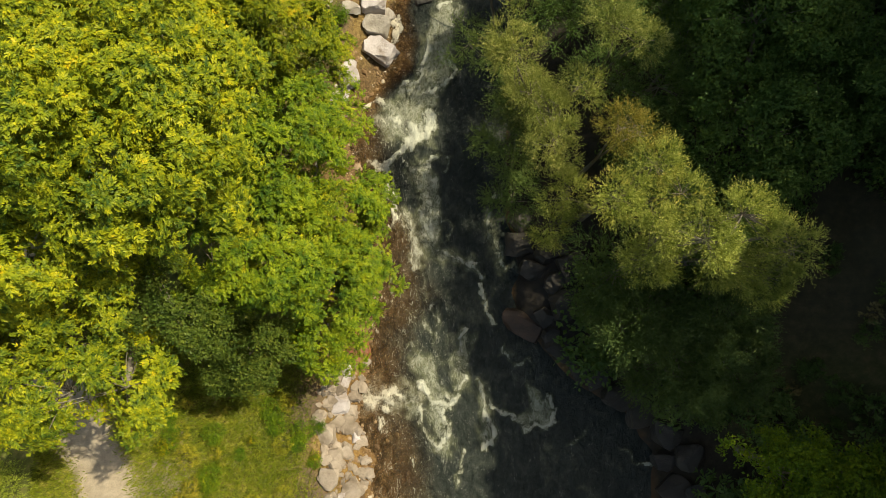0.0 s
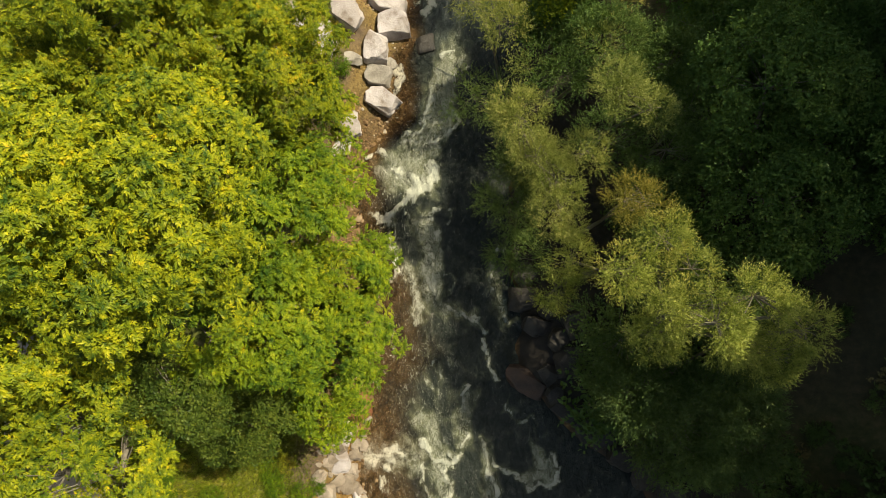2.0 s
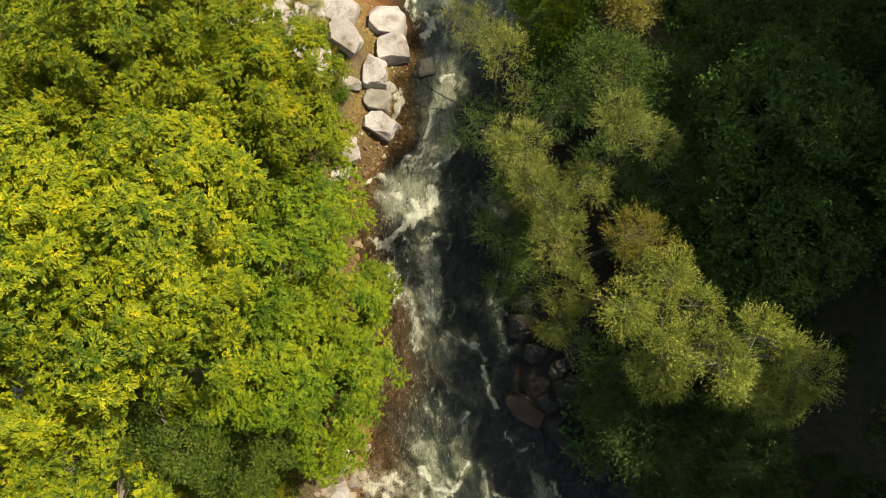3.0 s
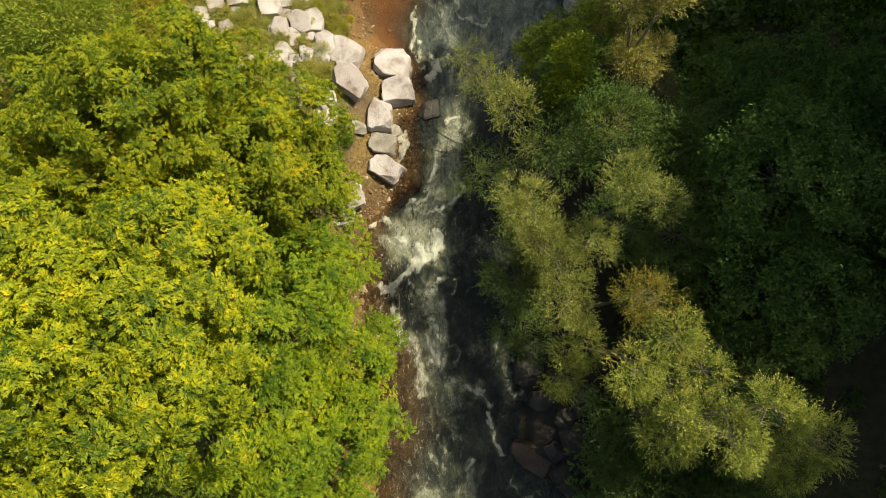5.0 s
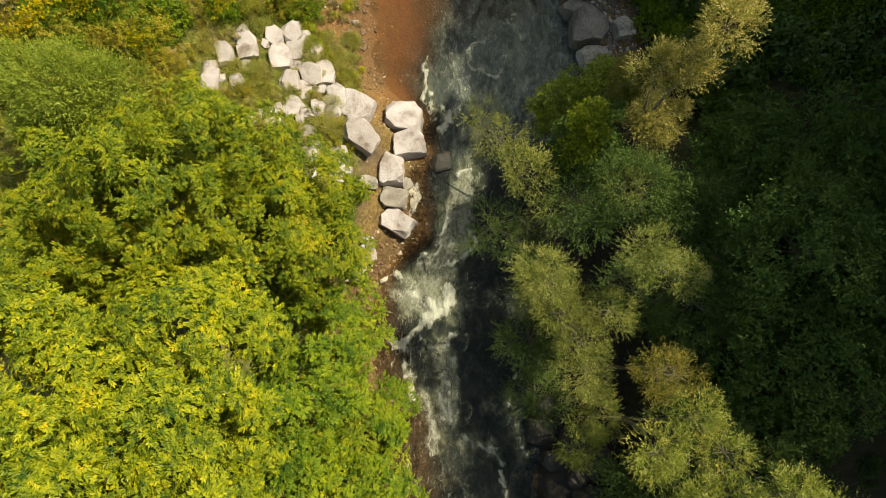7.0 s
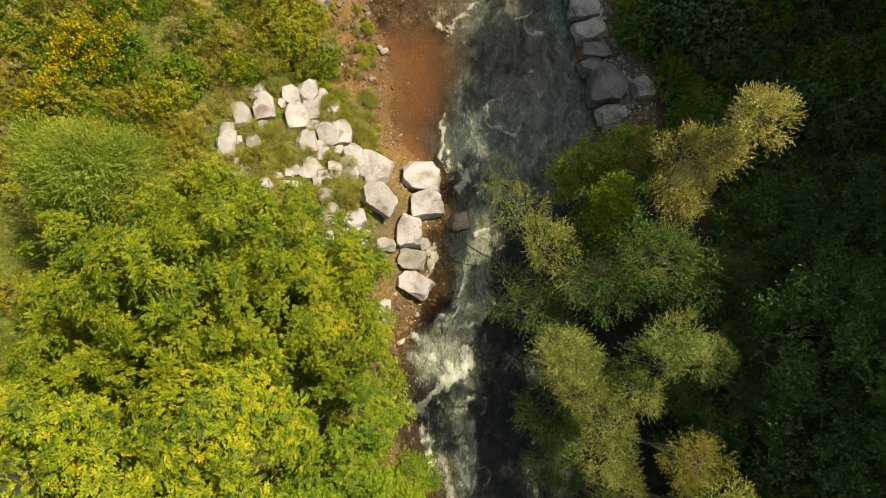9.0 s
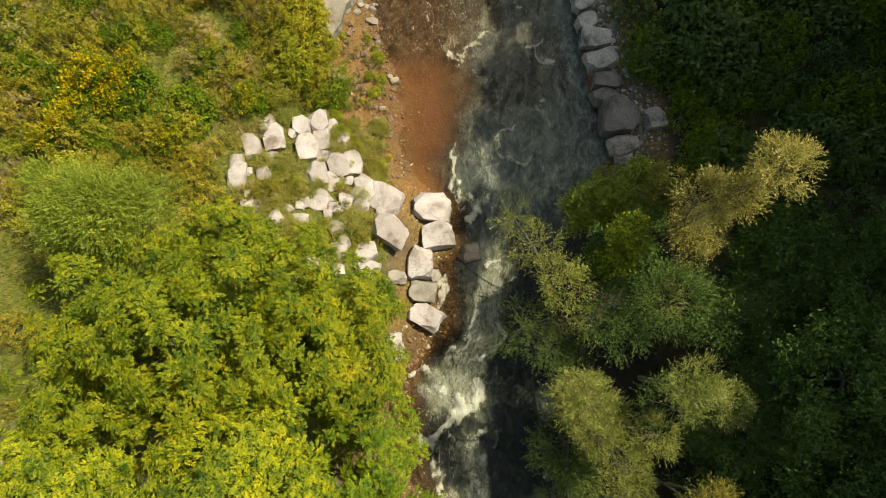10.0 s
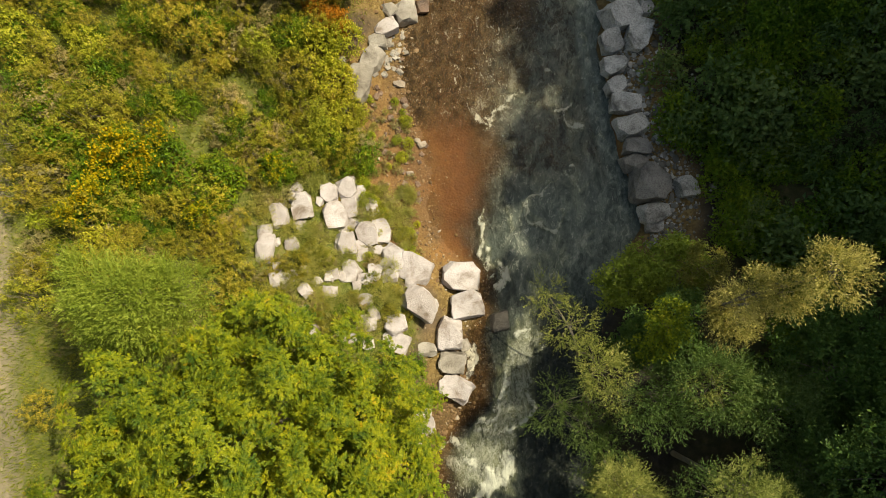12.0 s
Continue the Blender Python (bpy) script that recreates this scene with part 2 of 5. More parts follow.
def water_material():
    """Dark peaty river: clear over the shallows, opaque in the deeps, drawn-out white water where it breaks."""
    nd = Nodes("river_water")
    flow = nd.add("ShaderNodeMapping", Vector=nd.place(), Scale=(1.5, 0.8, 1)).outputs[0]
    eddy = nd.add("ShaderNodeTexNoise", Vector=flow, Scale=1.6, Detail=3.0)
    pull = nd.add("ShaderNodeVectorMath", i0=eddy.outputs["Color"], i1=(0.5, 0.5, 0.5))
    pull.operation = "SUBTRACT"
    push = nd.add("ShaderNodeVectorMath", i0=pull.outputs[0], i1=(1.9, 1.9, 0.0))
    push.operation = "MULTIPLY"
    turned = nd.add("ShaderNodeVectorMath", i0=flow, i1=push.outputs[0]).outputs[0]
    swirl = nd.noise(1.8, 6, 0.6, turned)
    hair = nd.noise(9.5, 5, 0.66, turned, 0.9)
    streak, deep, pool_light, riffle = nd.attr("streak"), nd.attr("deep"), nd.attr("pool_light"), nd.attr("riffle")
    edge = nd.math("ADD", nd.math("MULTIPLY", nd.math("SUBTRACT", hair, 0.5), 2.1), nd.math("MULTIPLY", nd.math("SUBTRACT", swirl, 0.5), 1.6))
    spray_edge = nd.math("MULTIPLY", nd.math("SUBTRACT", nd.noise(24.0, 4, 0.6, turned, 0.5), 0.5), 0.9)
    foam = nd.step(nd.math("ADD", nd.attr("foam"), nd.math("ADD", edge, spray_edge)), 0.36, 0.86)
    ticks = nd.noise(1.0, 3, 0.6, nd.add("ShaderNodeMapping", Vector=turned, Scale=(8.0, 6.0, 1)).outputs[0], 0.9)
    # Flecks on the riffles: broken foam, and ripple glints painted in foam colour.
    foam_glint = nd.math("MULTIPLY", riffle, nd.step(nd.math("ADD", ticks, nd.math("MULTIPLY", streak, 0.045)), 0.56, 0.72))
    vein_a = nd.step(nd.math("ABSOLUTE", nd.math("SUBTRACT", nd.noise(3.0, 4, 0.55, turned, 0.9), 0.5)), 0.0, 0.075)
    vein_b = nd.step(nd.math("ABSOLUTE", nd.math("SUBTRACT", nd.noise(6.5, 4, 0.55, turned, 1.2), 0.5)), 0.0, 0.08)
    lace = nd.math("MULTIPLY", nd.math("SUBTRACT", 1.0, nd.math("MINIMUM", vein_a, vein_b)), nd.step(nd.math("ADD", nd.attr("milk"), edge), 0.35, 1.1))
    foam = nd.math("MAXIMUM", nd.math("MULTIPLY", foam, 0.92), nd.math("MAXIMUM", nd.math("MULTIPLY", foam_glint, 0.7), nd.math("MULTIPLY", lace, 0.7)))
    milk = nd.math("MULTIPLY", nd.attr("milk"), nd.step(nd.math("ADD", swirl, nd.math("MULTIPLY", streak, 0.05)), 0.16, 0.6))
    run = nd.math("ADD", nd.math("MULTIPLY", swirl, 0.7), nd.math("ADD", nd.math("MULTIPLY", streak, 0.045), nd.math("MULTIPLY", nd.math("SUBTRACT", hair, 0.5), 0.42)))
    hue = nd.ramp(run, [(0.2, (0.015, 0.019, 0.016)), (0.4, (0.032, 0.038, 0.032)), (0.62, (0.075, 0.082, 0.066))])
    # Brightness of the shaded pool put into a paler water colour.
    hue = nd.mix(pool_light, hue, nd.ramp(run, [(0.2, (0.055, 0.069, 0.059)), (0.38, (0.142, 0.166, 0.140)), (0.58, (0.30, 0.32, 0.27))]))
    hue = nd.mix(deep, nd.ramp(run, [(0.25, (0.035, 0.022, 0.010)), (0.55, (0.16, 0.105, 0.05))]), hue)
    col = nd.mix(nd.math("MULTIPLY", milk, 0.85), hue, nd.mix(deep, (0.24, 0.165, 0.085), (0.235, 0.25, 0.14)))
    col = nd.mix(foam, col, nd.mix(deep, (0.58, 0.53, 0.42), (0.55, 0.56, 0.46)))
    chop = nd.add("ShaderNodeMapping", Vector=nd.place(), Scale=(1.6, 1.0, 1))
    wave = nd.math("ADD", nd.noise(3.4, 7, 0.66, chop.outputs[0], 1.0), nd.math("ADD", nd.math("MULTIPLY", foam, 0.4), nd.math("MULTIPLY", streak, 0.07)))
    rough = nd.math("ADD", 0.10, nd.math("MULTIPLY", foam, 0.6))
    b = nd.add("ShaderNodeBsdfPrincipled", Base_Color=col, Roughness=rough, Normal=nd.bump(wave, 0.9, 0.17), IOR=1.33)
    clear = nd.add("ShaderNodeBsdfTransparent", Color=(0.97, 0.92, 0.83, 1))
    murk = nd.math("MULTIPLY", riffle, nd.step(nd.math("SUBTRACT", 1.0, nd.math("ADD", ticks, nd.math("MULTIPLY", streak, 0.05))), 0.39, 0.57))
    hide = nd.math("MAXIMUM", nd.math("MAXIMUM", foam, nd.math("MULTIPLY", milk, 0.6)), nd.math("MULTIPLY", murk, 0.75))
    see = nd.math("MULTIPLY", nd.math("SUBTRACT", 1.0, deep), nd.math("SUBTRACT", 0.88, hide), True)
    m = nd.add("ShaderNodeMixShader", i0=see, i1=b.outputs[0], i2=clear.outputs[0])
    return nd.done(m.outputs[0])


# ---- mesh helpers ----
rng = np.random.default_rng(7)


def mesh_of(name, verts, faces, mat, smooth=False, attrs=None):
    """A mesh from arrays: verts (n, 3), faces (m, 3) or (m, 4)."""
    me = bpy.data.meshes.new(name)
    verts, faces = np.asarray(verts, np.float32), np.asarray(faces, np.int32)
    m, k = faces.shape
    me.vertices.add(len(verts))
    me.vertices.foreach_set("co", verts.ravel())
    me.loops.add(m * k)
    me.loops.foreach_set("vertex_index", faces.ravel())
    me.polygons.add(m)
    me.polygons.foreach_set("loop_start", np.arange(0, m * k, k, dtype=np.int32))
    me.polygons.foreach_set("use_smooth", np.full(m, smooth))
    for key, v in (attrs or {}).items():
        me.attributes.new(key, "FLOAT", "POINT").data.foreach_set("value", np.asarray(v, np.float32))
    me.materials.append(mat)
    me.update(calc_edges=True)
    return me


def part(name, me, parent, label=""):
    ob = new(name, me)
    ob.parent = parent
    return tagged(ob, label)


def unit(v):
    return v / np.maximum(np.linalg.norm(v, axis=-1, keepdims=True), 1e-9)


def leaflet(base, way, up, length, width, fold=0.25):
    """Four corners of one leaf: base, side, tip, side."""
    side = unit(np.cross(way, up))
    mid = base + way * length * 0.45
    lift = up * width * fold
    return [base, mid + side * width / 2 + lift, base + way * length, mid - side * width / 2 + lift]


def spray(kind, g):
    """One shoot with its leaves, growing along +z, about half a metre across."""
    quads = []
    if kind == "pinnate":
        n = 5
        for k in range(n):
            a = 2 * math.pi * (k + g.uniform(-0.6, 0.6)) / n
            way = np.array((math.cos(a), math.sin(a), g.uniform(0.1, 1.3)))
            p, step = np.zeros(3), g.uniform(0.045, 0.06)
            for j in range(7):
                way = unit(way + np.array((0, 0, -0.11)))
                p = p + way * step
                if j < 2:
                    continue
                side = unit(np.cross(way, (0, 0, 1)))
                for s in (-1, 1):
                    if g.random() < 0.12:
                        continue
                    w = unit(side * s * 0.75 + way * g.uniform(0.7, 1.1) + np.array((0, 0, g.uniform(-0.4, 0.1))))
                    quads.append(leaflet(p, w, unit(np.array((0, 0, 1.0)) + g.normal(0, 0.35, 3)), g.uniform(0.085, 0.125), g.uniform(0.045, 0.06)))
            quads.append(leaflet(p, way, np.array((0, 0, 1.0)), 0.13, 0.05))
    elif kind == "oval":
        for k in range(4):
            a = 2 * math.pi * (k + g.uniform(-0.3, 0.3)) / 4
            way = unit(np.array((math.cos(a), math.sin(a), g.uniform(0.3, 1.3))))
            for j in range(6):
                p = way * 0.055 * (j + 1) + g.normal(0, 0.012, 3)
                w = unit(np.cross(way, g.normal(0, 1, 3)) + way * 0.5 + np.array((0, 0, 0.1)))
                quads.append(leaflet(p, w, unit(np.array((0, 0, 1.0)) + g.normal(0, 0.45, 3)), g.uniform(0.085, 0.125), 0.066))
    elif kind == "willow":
        for k in range(4):
            a = 2 * math.pi * (k + g.uniform(-0.4, 0.4)) / 4
            way = unit(np.array((math.cos(a) * 0.55, math.sin(a) * 0.55, 1.0)))
            for j in range(8):
                p = way * 0.07 * (j + 1)
                w = unit(unit(np.cross(way, g.normal(0, 1, 3))) + way * 1.1)
                quads.append(leaflet(p, w, unit(g.normal(0, 0.7, 3) + np.array((0, 0, 0.7))), g.uniform(0.09, 0.13), 0.034))
    elif kind == "coarse":
        for k in range(5):
            w = unit(g.normal(0, 1, 3) + np.array((0, 0, 0.4)))
            quads.append(leaflet(w * 0.1, w, unit(g.normal(0, 1, 3)), g.uniform(0.5, 0.8), 0.5))
    elif kind == "herb":
        for k in range(5):
            a = g.uniform(0, 2 * math.pi)
            way = unit(np.array((math.cos(a) * 0.5, math.sin(a) * 0.5, 1.0)))
            for j in range(4):
                p = way * 0.06 * (j + 1)
                w = unit(np.cross(way, g.normal(0, 1, 3)) + way * 0.3)
                quads.append(leaflet(p, w, unit(np.array((0, 0, 1.0)) + g.normal(0, 0.4, 3)), g.uniform(0.07, 0.13), 0.04))
    elif kind == "blossom":
        for k in range(12):
            a = g.uniform(0, 2 * math.pi)
            p = np.array((math.cos(a), math.sin(a), 0.6)) * g.uniform(0, 0.14)
            quads.append(leaflet(p, unit(g.normal(0, 1, 3) + np.array((0, 0, 0.6))), unit(g.normal(0, 1, 3)), 0.07, 0.05))
    return np.array(quads)


SPRAYS = {}


def leaves(name, kind, pos, nor, mat, size=1.0, g=rng):
    """Sets sprays of one kind at the points given, along their normals, as one mesh."""
    if kind not in SPRAYS:
        SPRAYS[kind] = [spray(kind, np.random.default_rng(k + 3)) for k in range(4)]
    out = []
    which = g.integers(0, 4, len(pos))
    for k, form in enumerate(SPRAYS[kind]):
        p, n = pos[which == k], unit(nor[which == k])
        if not len(p):
            continue
        u = unit(np.cross(n, g.normal(0, 1, n.shape)))
        turn = np.stack((u, np.cross(n, u), n), axis=2) * (g.uniform(0.75, 1.25, len(p)) * size)[:, None, None]
        out.append((np.einsum("nij,qkj->nqki", turn, form) + p[:, None, None, :]).reshape(-1, 3))
    v = np.concatenate(out)
    return mesh_of(name, v, np.arange(len(v)).reshape(-1, 4), mat)


def tube(path, r0, r1, sides=6):
    """Corners and faces of a tapered tube along a path."""
    path = np.asarray(path, float)
    n = len(path)
    way = unit(np.gradient(path, axis=0))
    u = unit(np.cross(way, np.array((0.31, 0.87, 0.12))))
    w = np.cross(way, u)
    a = np.arange(sides) * 2 * math.pi / sides
    r = np.linspace(r0, r1, n)[:, None, None]
    v = path[:, None, :] + r * (np.cos(a)[None, :, None] * u[:, None, :] + np.sin(a)[None, :, None] * w[:, None, :])
    i, j = np.meshgrid(np.arange(n - 1), np.arange(sides), indexing="ij")
    b, c = i * sides + j, i * sides + (j + 1) % sides
    return v.reshape(-1, 3), np.stack((b, c, c + sides, b + sides), -1).reshape(-1, 4)


def tubes(name, list_of, mat):
    vs, fs, at = [], [], 0
    for v, f in list_of:
        vs.append(v)
        fs.append(f + at)
        at += len(v)
    return mesh_of(name, np.concatenate(vs), np.concatenate(fs), mat, True)


def bent(a, b, g, sag=0.12, n=6):
    a, b = np.asarray(a, float), np.asarray(b, float)
    t = np.linspace(0, 1, n)[:, None]
    off = g.normal(0, sag * np.linalg.norm(b - a) * 0.5, 3)
    return a + (b - a) * t + off * np.sin(t * math.pi) * 0.6 + np.array((0, 0, sag * np.linalg.norm(b - a))) * np.sin(t * math.pi)


def tufts(blobs, spacing, g, low=-0.3):
    """Centres, outward directions of the leaf tufts that make up the outside of a crown of several rounded masses."""
    cs, ns = [], []
    for k, (x, y, z, rx, ry, rz) in enumerate(blobs):
        c, r = np.array((x, y, z)), np.array((rx, ry, rz))
        area = 4 * math.pi * (((rx * ry) ** 1.6 + (rx * rz) ** 1.6 + (ry * rz) ** 1.6) / 3) ** (1 / 1.6)
        n = max(6, int(area / spacing ** 2))
        i = np.arange(n) + 0.5
        cz = 1 - 2 * i / n
        a = i * 2.399963 + g.uniform(0, 6)
        d = np.stack((np.sqrt(1 - cz ** 2) * np.cos(a), np.sqrt(1 - cz ** 2) * np.sin(a), cz), 1)
        d = unit(d + g.normal(0, 0.35 * spacing / min(rx, ry, rz), d.shape))
        d = d[d[:, 2] > low]
        p = c + d * r * g.uniform(0.72, 1.20, (len(d), 1))
        keep = np.ones(len(p), bool)
        for m, other in enumerate(blobs):
            if m != k:
                keep &= (((p - np.array(other[:3])) / np.array(other[3:])) ** 2).sum(1) > 0.62
        cs.append(p[keep])
        ns.append(unit(d / r)[keep])
    return np.concatenate(cs), np.concatenate(ns)


def lumps(blobs, size, g):
    """Breaks each mass of a crown into boughs: smaller rounded masses set round its outside."""
    out = []
    for x, y, z, rx, ry, rz in blobs:
        m = (rx * ry * rz) ** (1 / 3)
        if m < size * 1.35:
            out.append((x, y, z, rx, ry, rz))
            continue
        n = int(4 * math.pi * (m - size * 0.6) ** 2 / (1.75 * size) ** 2 * 1.0) + 3
        i = np.arange(n) + 0.5
        c, a = 1 - 2 * i / n, i * 2.399963 + g.uniform(0, 6)
        for k in range(n):
            if c[k] < -0.3:
                continue
            h = math.sqrt(1 - c[k] ** 2)
            s = size * g.uniform(0.75, 1.25)
            f = g.uniform(0.66, 1.14)
            d = np.array((h * math.cos(a[k]), h * math.sin(a[k]), c[k])) + g.normal(0, 0.10, 3)
            out.append((x + d[0] * max(rx - s * 0.8, 0.2) * f, y + d[1] * max(ry - s * 0.8, 0.2) * f, z + d[2] * max(rz - s * 0.6, 0.2) * f, s, s * g.uniform(0.85, 1.15), s * 0.72))
        out.append((x, y, z, rx * 0.6, ry * 0.6, rz * 0.6))
    return out


def fill(cs, ns, per, radius, g, up=0.5):
    """Points over a small dome round each tuft's centre, and the way that its shoots grow."""
    n = len(cs)
    d = unit(g.normal(0, 1, (n, per, 3)) + ns[:, None, :] * 0.9 + np.array((0, 0, 0.35)))
    rad = radius * g.uniform(0.65, 1.35, (n, 1, 1)) * g.uniform(0.6, 1.0, (n, per, 1))
    p = cs[:, None, :] + d * rad * np.array((1, 1, 0.75))
    way = unit(d + np.array((0, 0, up)) + ns[:, None, :] * 0.4)
    return p.reshape(-1, 3), way.reshape(-1, 3)


def tree(name, label, category, base, blobs, kind, mat, spacing=1.1, per=14, radius=0.7, size=1.0, seed=1, trunk=0.2, group="", up=0.5, twigs=False, bough=1.3):
    """A tree or large bush: trunk with limbs out to the masses of the crown, and the leaves."""
    g = np.random.default_rng(seed)
    base = np.array(base, float)
    blobs = [tuple(np.array(b) - np.array((*base, 0, 0, 0))) for b in blobs]
    top = new(name)
    top.location = base
    tagged(top, label, category, group)
    cs, ns = tufts(lumps(blobs, bough, g), spacing, g, -0.05)
    inner = [(*b[:3], *(max(0.5 * r, 0.78 * r - 0.85) for r in b[3:])) for b in blobs]
    ci, ni = tufts(inner, 0.85, g)
    p, w = fill(cs, ns, per, radius, g, up)
    q, v = fill(ci, ni, 6, 0.5, g, up)
    part("crown", leaves("crown", kind, p, w, mat, size, g), top)
    if kind != "coarse":
        part("inner_crown", leaves("inner_crown", kind, q, v, mat, size * 1.15, g), top)
    heart = np.mean([b[:3] for b in blobs], axis=0)
    fork = np.array((heart[0] * 0.35, heart[1] * 0.35, max(0.6, heart[2] * 0.45)))
    stem = part("trunk", tubes("trunk", [tube(bent((0, 0, -0.3), fork, g, 0.05, 7), trunk * 1.25, trunk * 0.8, 9)], BARK), top)
    for b in blobs:
        c = np.array(b[:3])
        limb = [tube(bent(fork, c, g, 0.08, 7), trunk * 0.62, trunk * 0.25, 7)]
        near = cs[np.argsort(((cs - c) ** 2).sum(1))[: 40 if twigs else 26]]
        near = near[((near - c) ** 2).sum(1) < (1.5 * max(b[3:]) + 0.3) ** 2]
        for e in near[:: 1 if twigs else 2]:
            limb.append(tube(bent(c, e, g, 0.06, 5), min(trunk * 0.2, 0.022), 0.010, 4))
        part("branch", tubes("branch", limb, BARK), stem)
    return top


# ---- the valley: river edges, banks and ground ----
LEFT_Y = (-60, -8, -4, -1, 1.7, 3.7, 6, 8, 10, 11.5, 13, 15.5, 17.6, 18.6, 20, 22.5, 24.5, 27, 30.5, 34, 60, 120)
LEFT_X = (-3.5, -3.0, -3.7, -3.4, -3.1, -3.0, -3.9, -4.2, -3.8, -2.7, -2.1, -2.0, -2.2, -3.4, -4.1, -4.4, -5.1, -5.9, -5.0, -4.2, -5, -5)
RIGHT_Y = (-60, -8, -5.7, -4.2, -3, -1.3, 0.2, 3, 6.8, 9.5, 13, 17, 19.6, 22, 25, 28.3, 34, 60, 120)
RIGHT_X = (10, 9.2, 9.0, 8.3, 6.3, 4.4, 3.2, 3.1, 3.0, 3.0, 3.0, 4.2, 5.4, 5.0, 4.3, 3.8, 3.9, 4, 4)


def noise_grid(x, y, scale, seed=0.0, octaves=3):
    """Smooth value noise over arrays, from a few turned sine sheets."""
    out, amp = np.zeros_like(x), 1.0
    g = np.random.default_rng(int(seed * 10) + 5)
    for o in range(octaves):
        for k in range(4):
            a, ph = g.uniform(0, math.pi), g.uniform(0, 6.28, 2)
            f = (2 ** o) / scale * g.uniform(0.7, 1.4)
            u = (x * math.cos(a) + y * math.sin(a)) * f
            w = (-x * math.sin(a) + y * math.cos(a)) * f
            out += amp * 0.35 * np.sin(u * 2.1 + ph[0] + 1.1 * np.sin(w * 1.3 + ph[1]))
        amp *= 0.5
    return out


def bar(x, y):
    """How far a place lies on the low gravel bar beside the pool."""
    return np.clip(1 - np.abs(y - 22.0) / 5.5, 0, 1) ** 0.5


def height(x, y):
    x, y = np.asarray(x, float), np.asarray(y, float)
    xl, xr = np.interp(y, LEFT_Y, LEFT_X), np.interp(y, RIGHT_Y, RIGHT_X)
    wob = noise_grid(x, y, 1.6, 1) * 0.22
    dl, dr = xl - x + wob, x - xr + wob
    steep = np.interp(dl, (0, 0.6, 1.3, 2.4, 6, 12, 25, 60, 200, 3000), (0, 0.25, 0.7, 1.4, 2.0, 2.7, 3.4, 9, 40, 300))
    flat = np.interp(dl, (0, 1.0, 2.5, 4.0, 6, 12, 25, 60, 200, 3000), (0, 0.10, 0.28, 0.6, 1.3, 2.5, 3.4, 9, 40, 300))
    b = bar(x, y)
    left = steep * (1 - b) + flat * b
    right = np.interp(dr, (0, 0.3, 1.0, 3, 8, 13, 18, 30, 60, 200, 3000), (0, 0.35, 0.7, 1.1, 2.0, 3.6, 6.5, 14, 34, 90, 400))
    bed = -0.6 * np.interp(y, (14, 19), (1, 0.9)) * np.clip(np.minimum(-dl / np.interp(y, (-10, 0, 8, 11, 16, 18, 20, 23, 27), (4.4, 3.6, 2.4, 1.5, 1.3, 1.9, 3.7, 4.3, 6.5)), -dr / 0.5), 0, 1)
    z = np.where(dl > 0, left, np.where(dr > 0, right, bed))
    away = np.clip(np.maximum(dl, dr), 0, 4) / 4
    return z + noise_grid(x, y, 2.2, 2) * (0.03 + 0.12 * away) + noise_grid(x, y, 0.5, 3, 2) * 0.025


def spread(fine_lo, fine_hi, step, far):
    mid = np.arange(fine_lo, fine_hi + step / 2, step)
    out, d, at = [], step, 0.0
    while at < far:
        d *= 1.22
        at += d
        out.append(at)
    out = np.array(out)
    return np.concatenate((fine_lo - out[::-1], mid, fine_hi + out))


def sheet(xs, ys):
    x, y = np.meshgrid(xs, ys)
    ny, nx = x.shape
    i, j = np.meshgrid(np.arange(ny - 1), np.arange(nx - 1), indexing="ij")
    a = (i * nx + j).ravel()
    return x.ravel(), y.ravel(), np.stack((a, a + 1, a + nx + 1, a + nx), 1)


def near_line(x, y, pts):
    """Distance to a polyline."""
    best = np.full(np.shape(x), 1e9)
    for (ax, ay), (bx, by) in zip(pts, pts[1:]):
        dx, dy = bx - ax, by - ay
        t = np.clip(((x - ax) * dx + (y - ay) * dy) / (dx * dx + dy * dy), 0, 1)
        best = np.minimum(best, np.hypot(x - ax - t * dx, y - ay - t * dy))
    return best


def smooth(v, lo, hi):
    t = np.clip((v - lo) / (hi - lo), 0, 1)
    return t * t * (3 - 2 * t)


PATH_LINE = [(-12.6, -40), (-12.7, -9), (-13.4, -5.8), (-17.0, 1), (-20.8, 9), (-21.5, 15), (-22.5, 20), (-25, 30), (-25, 80)]


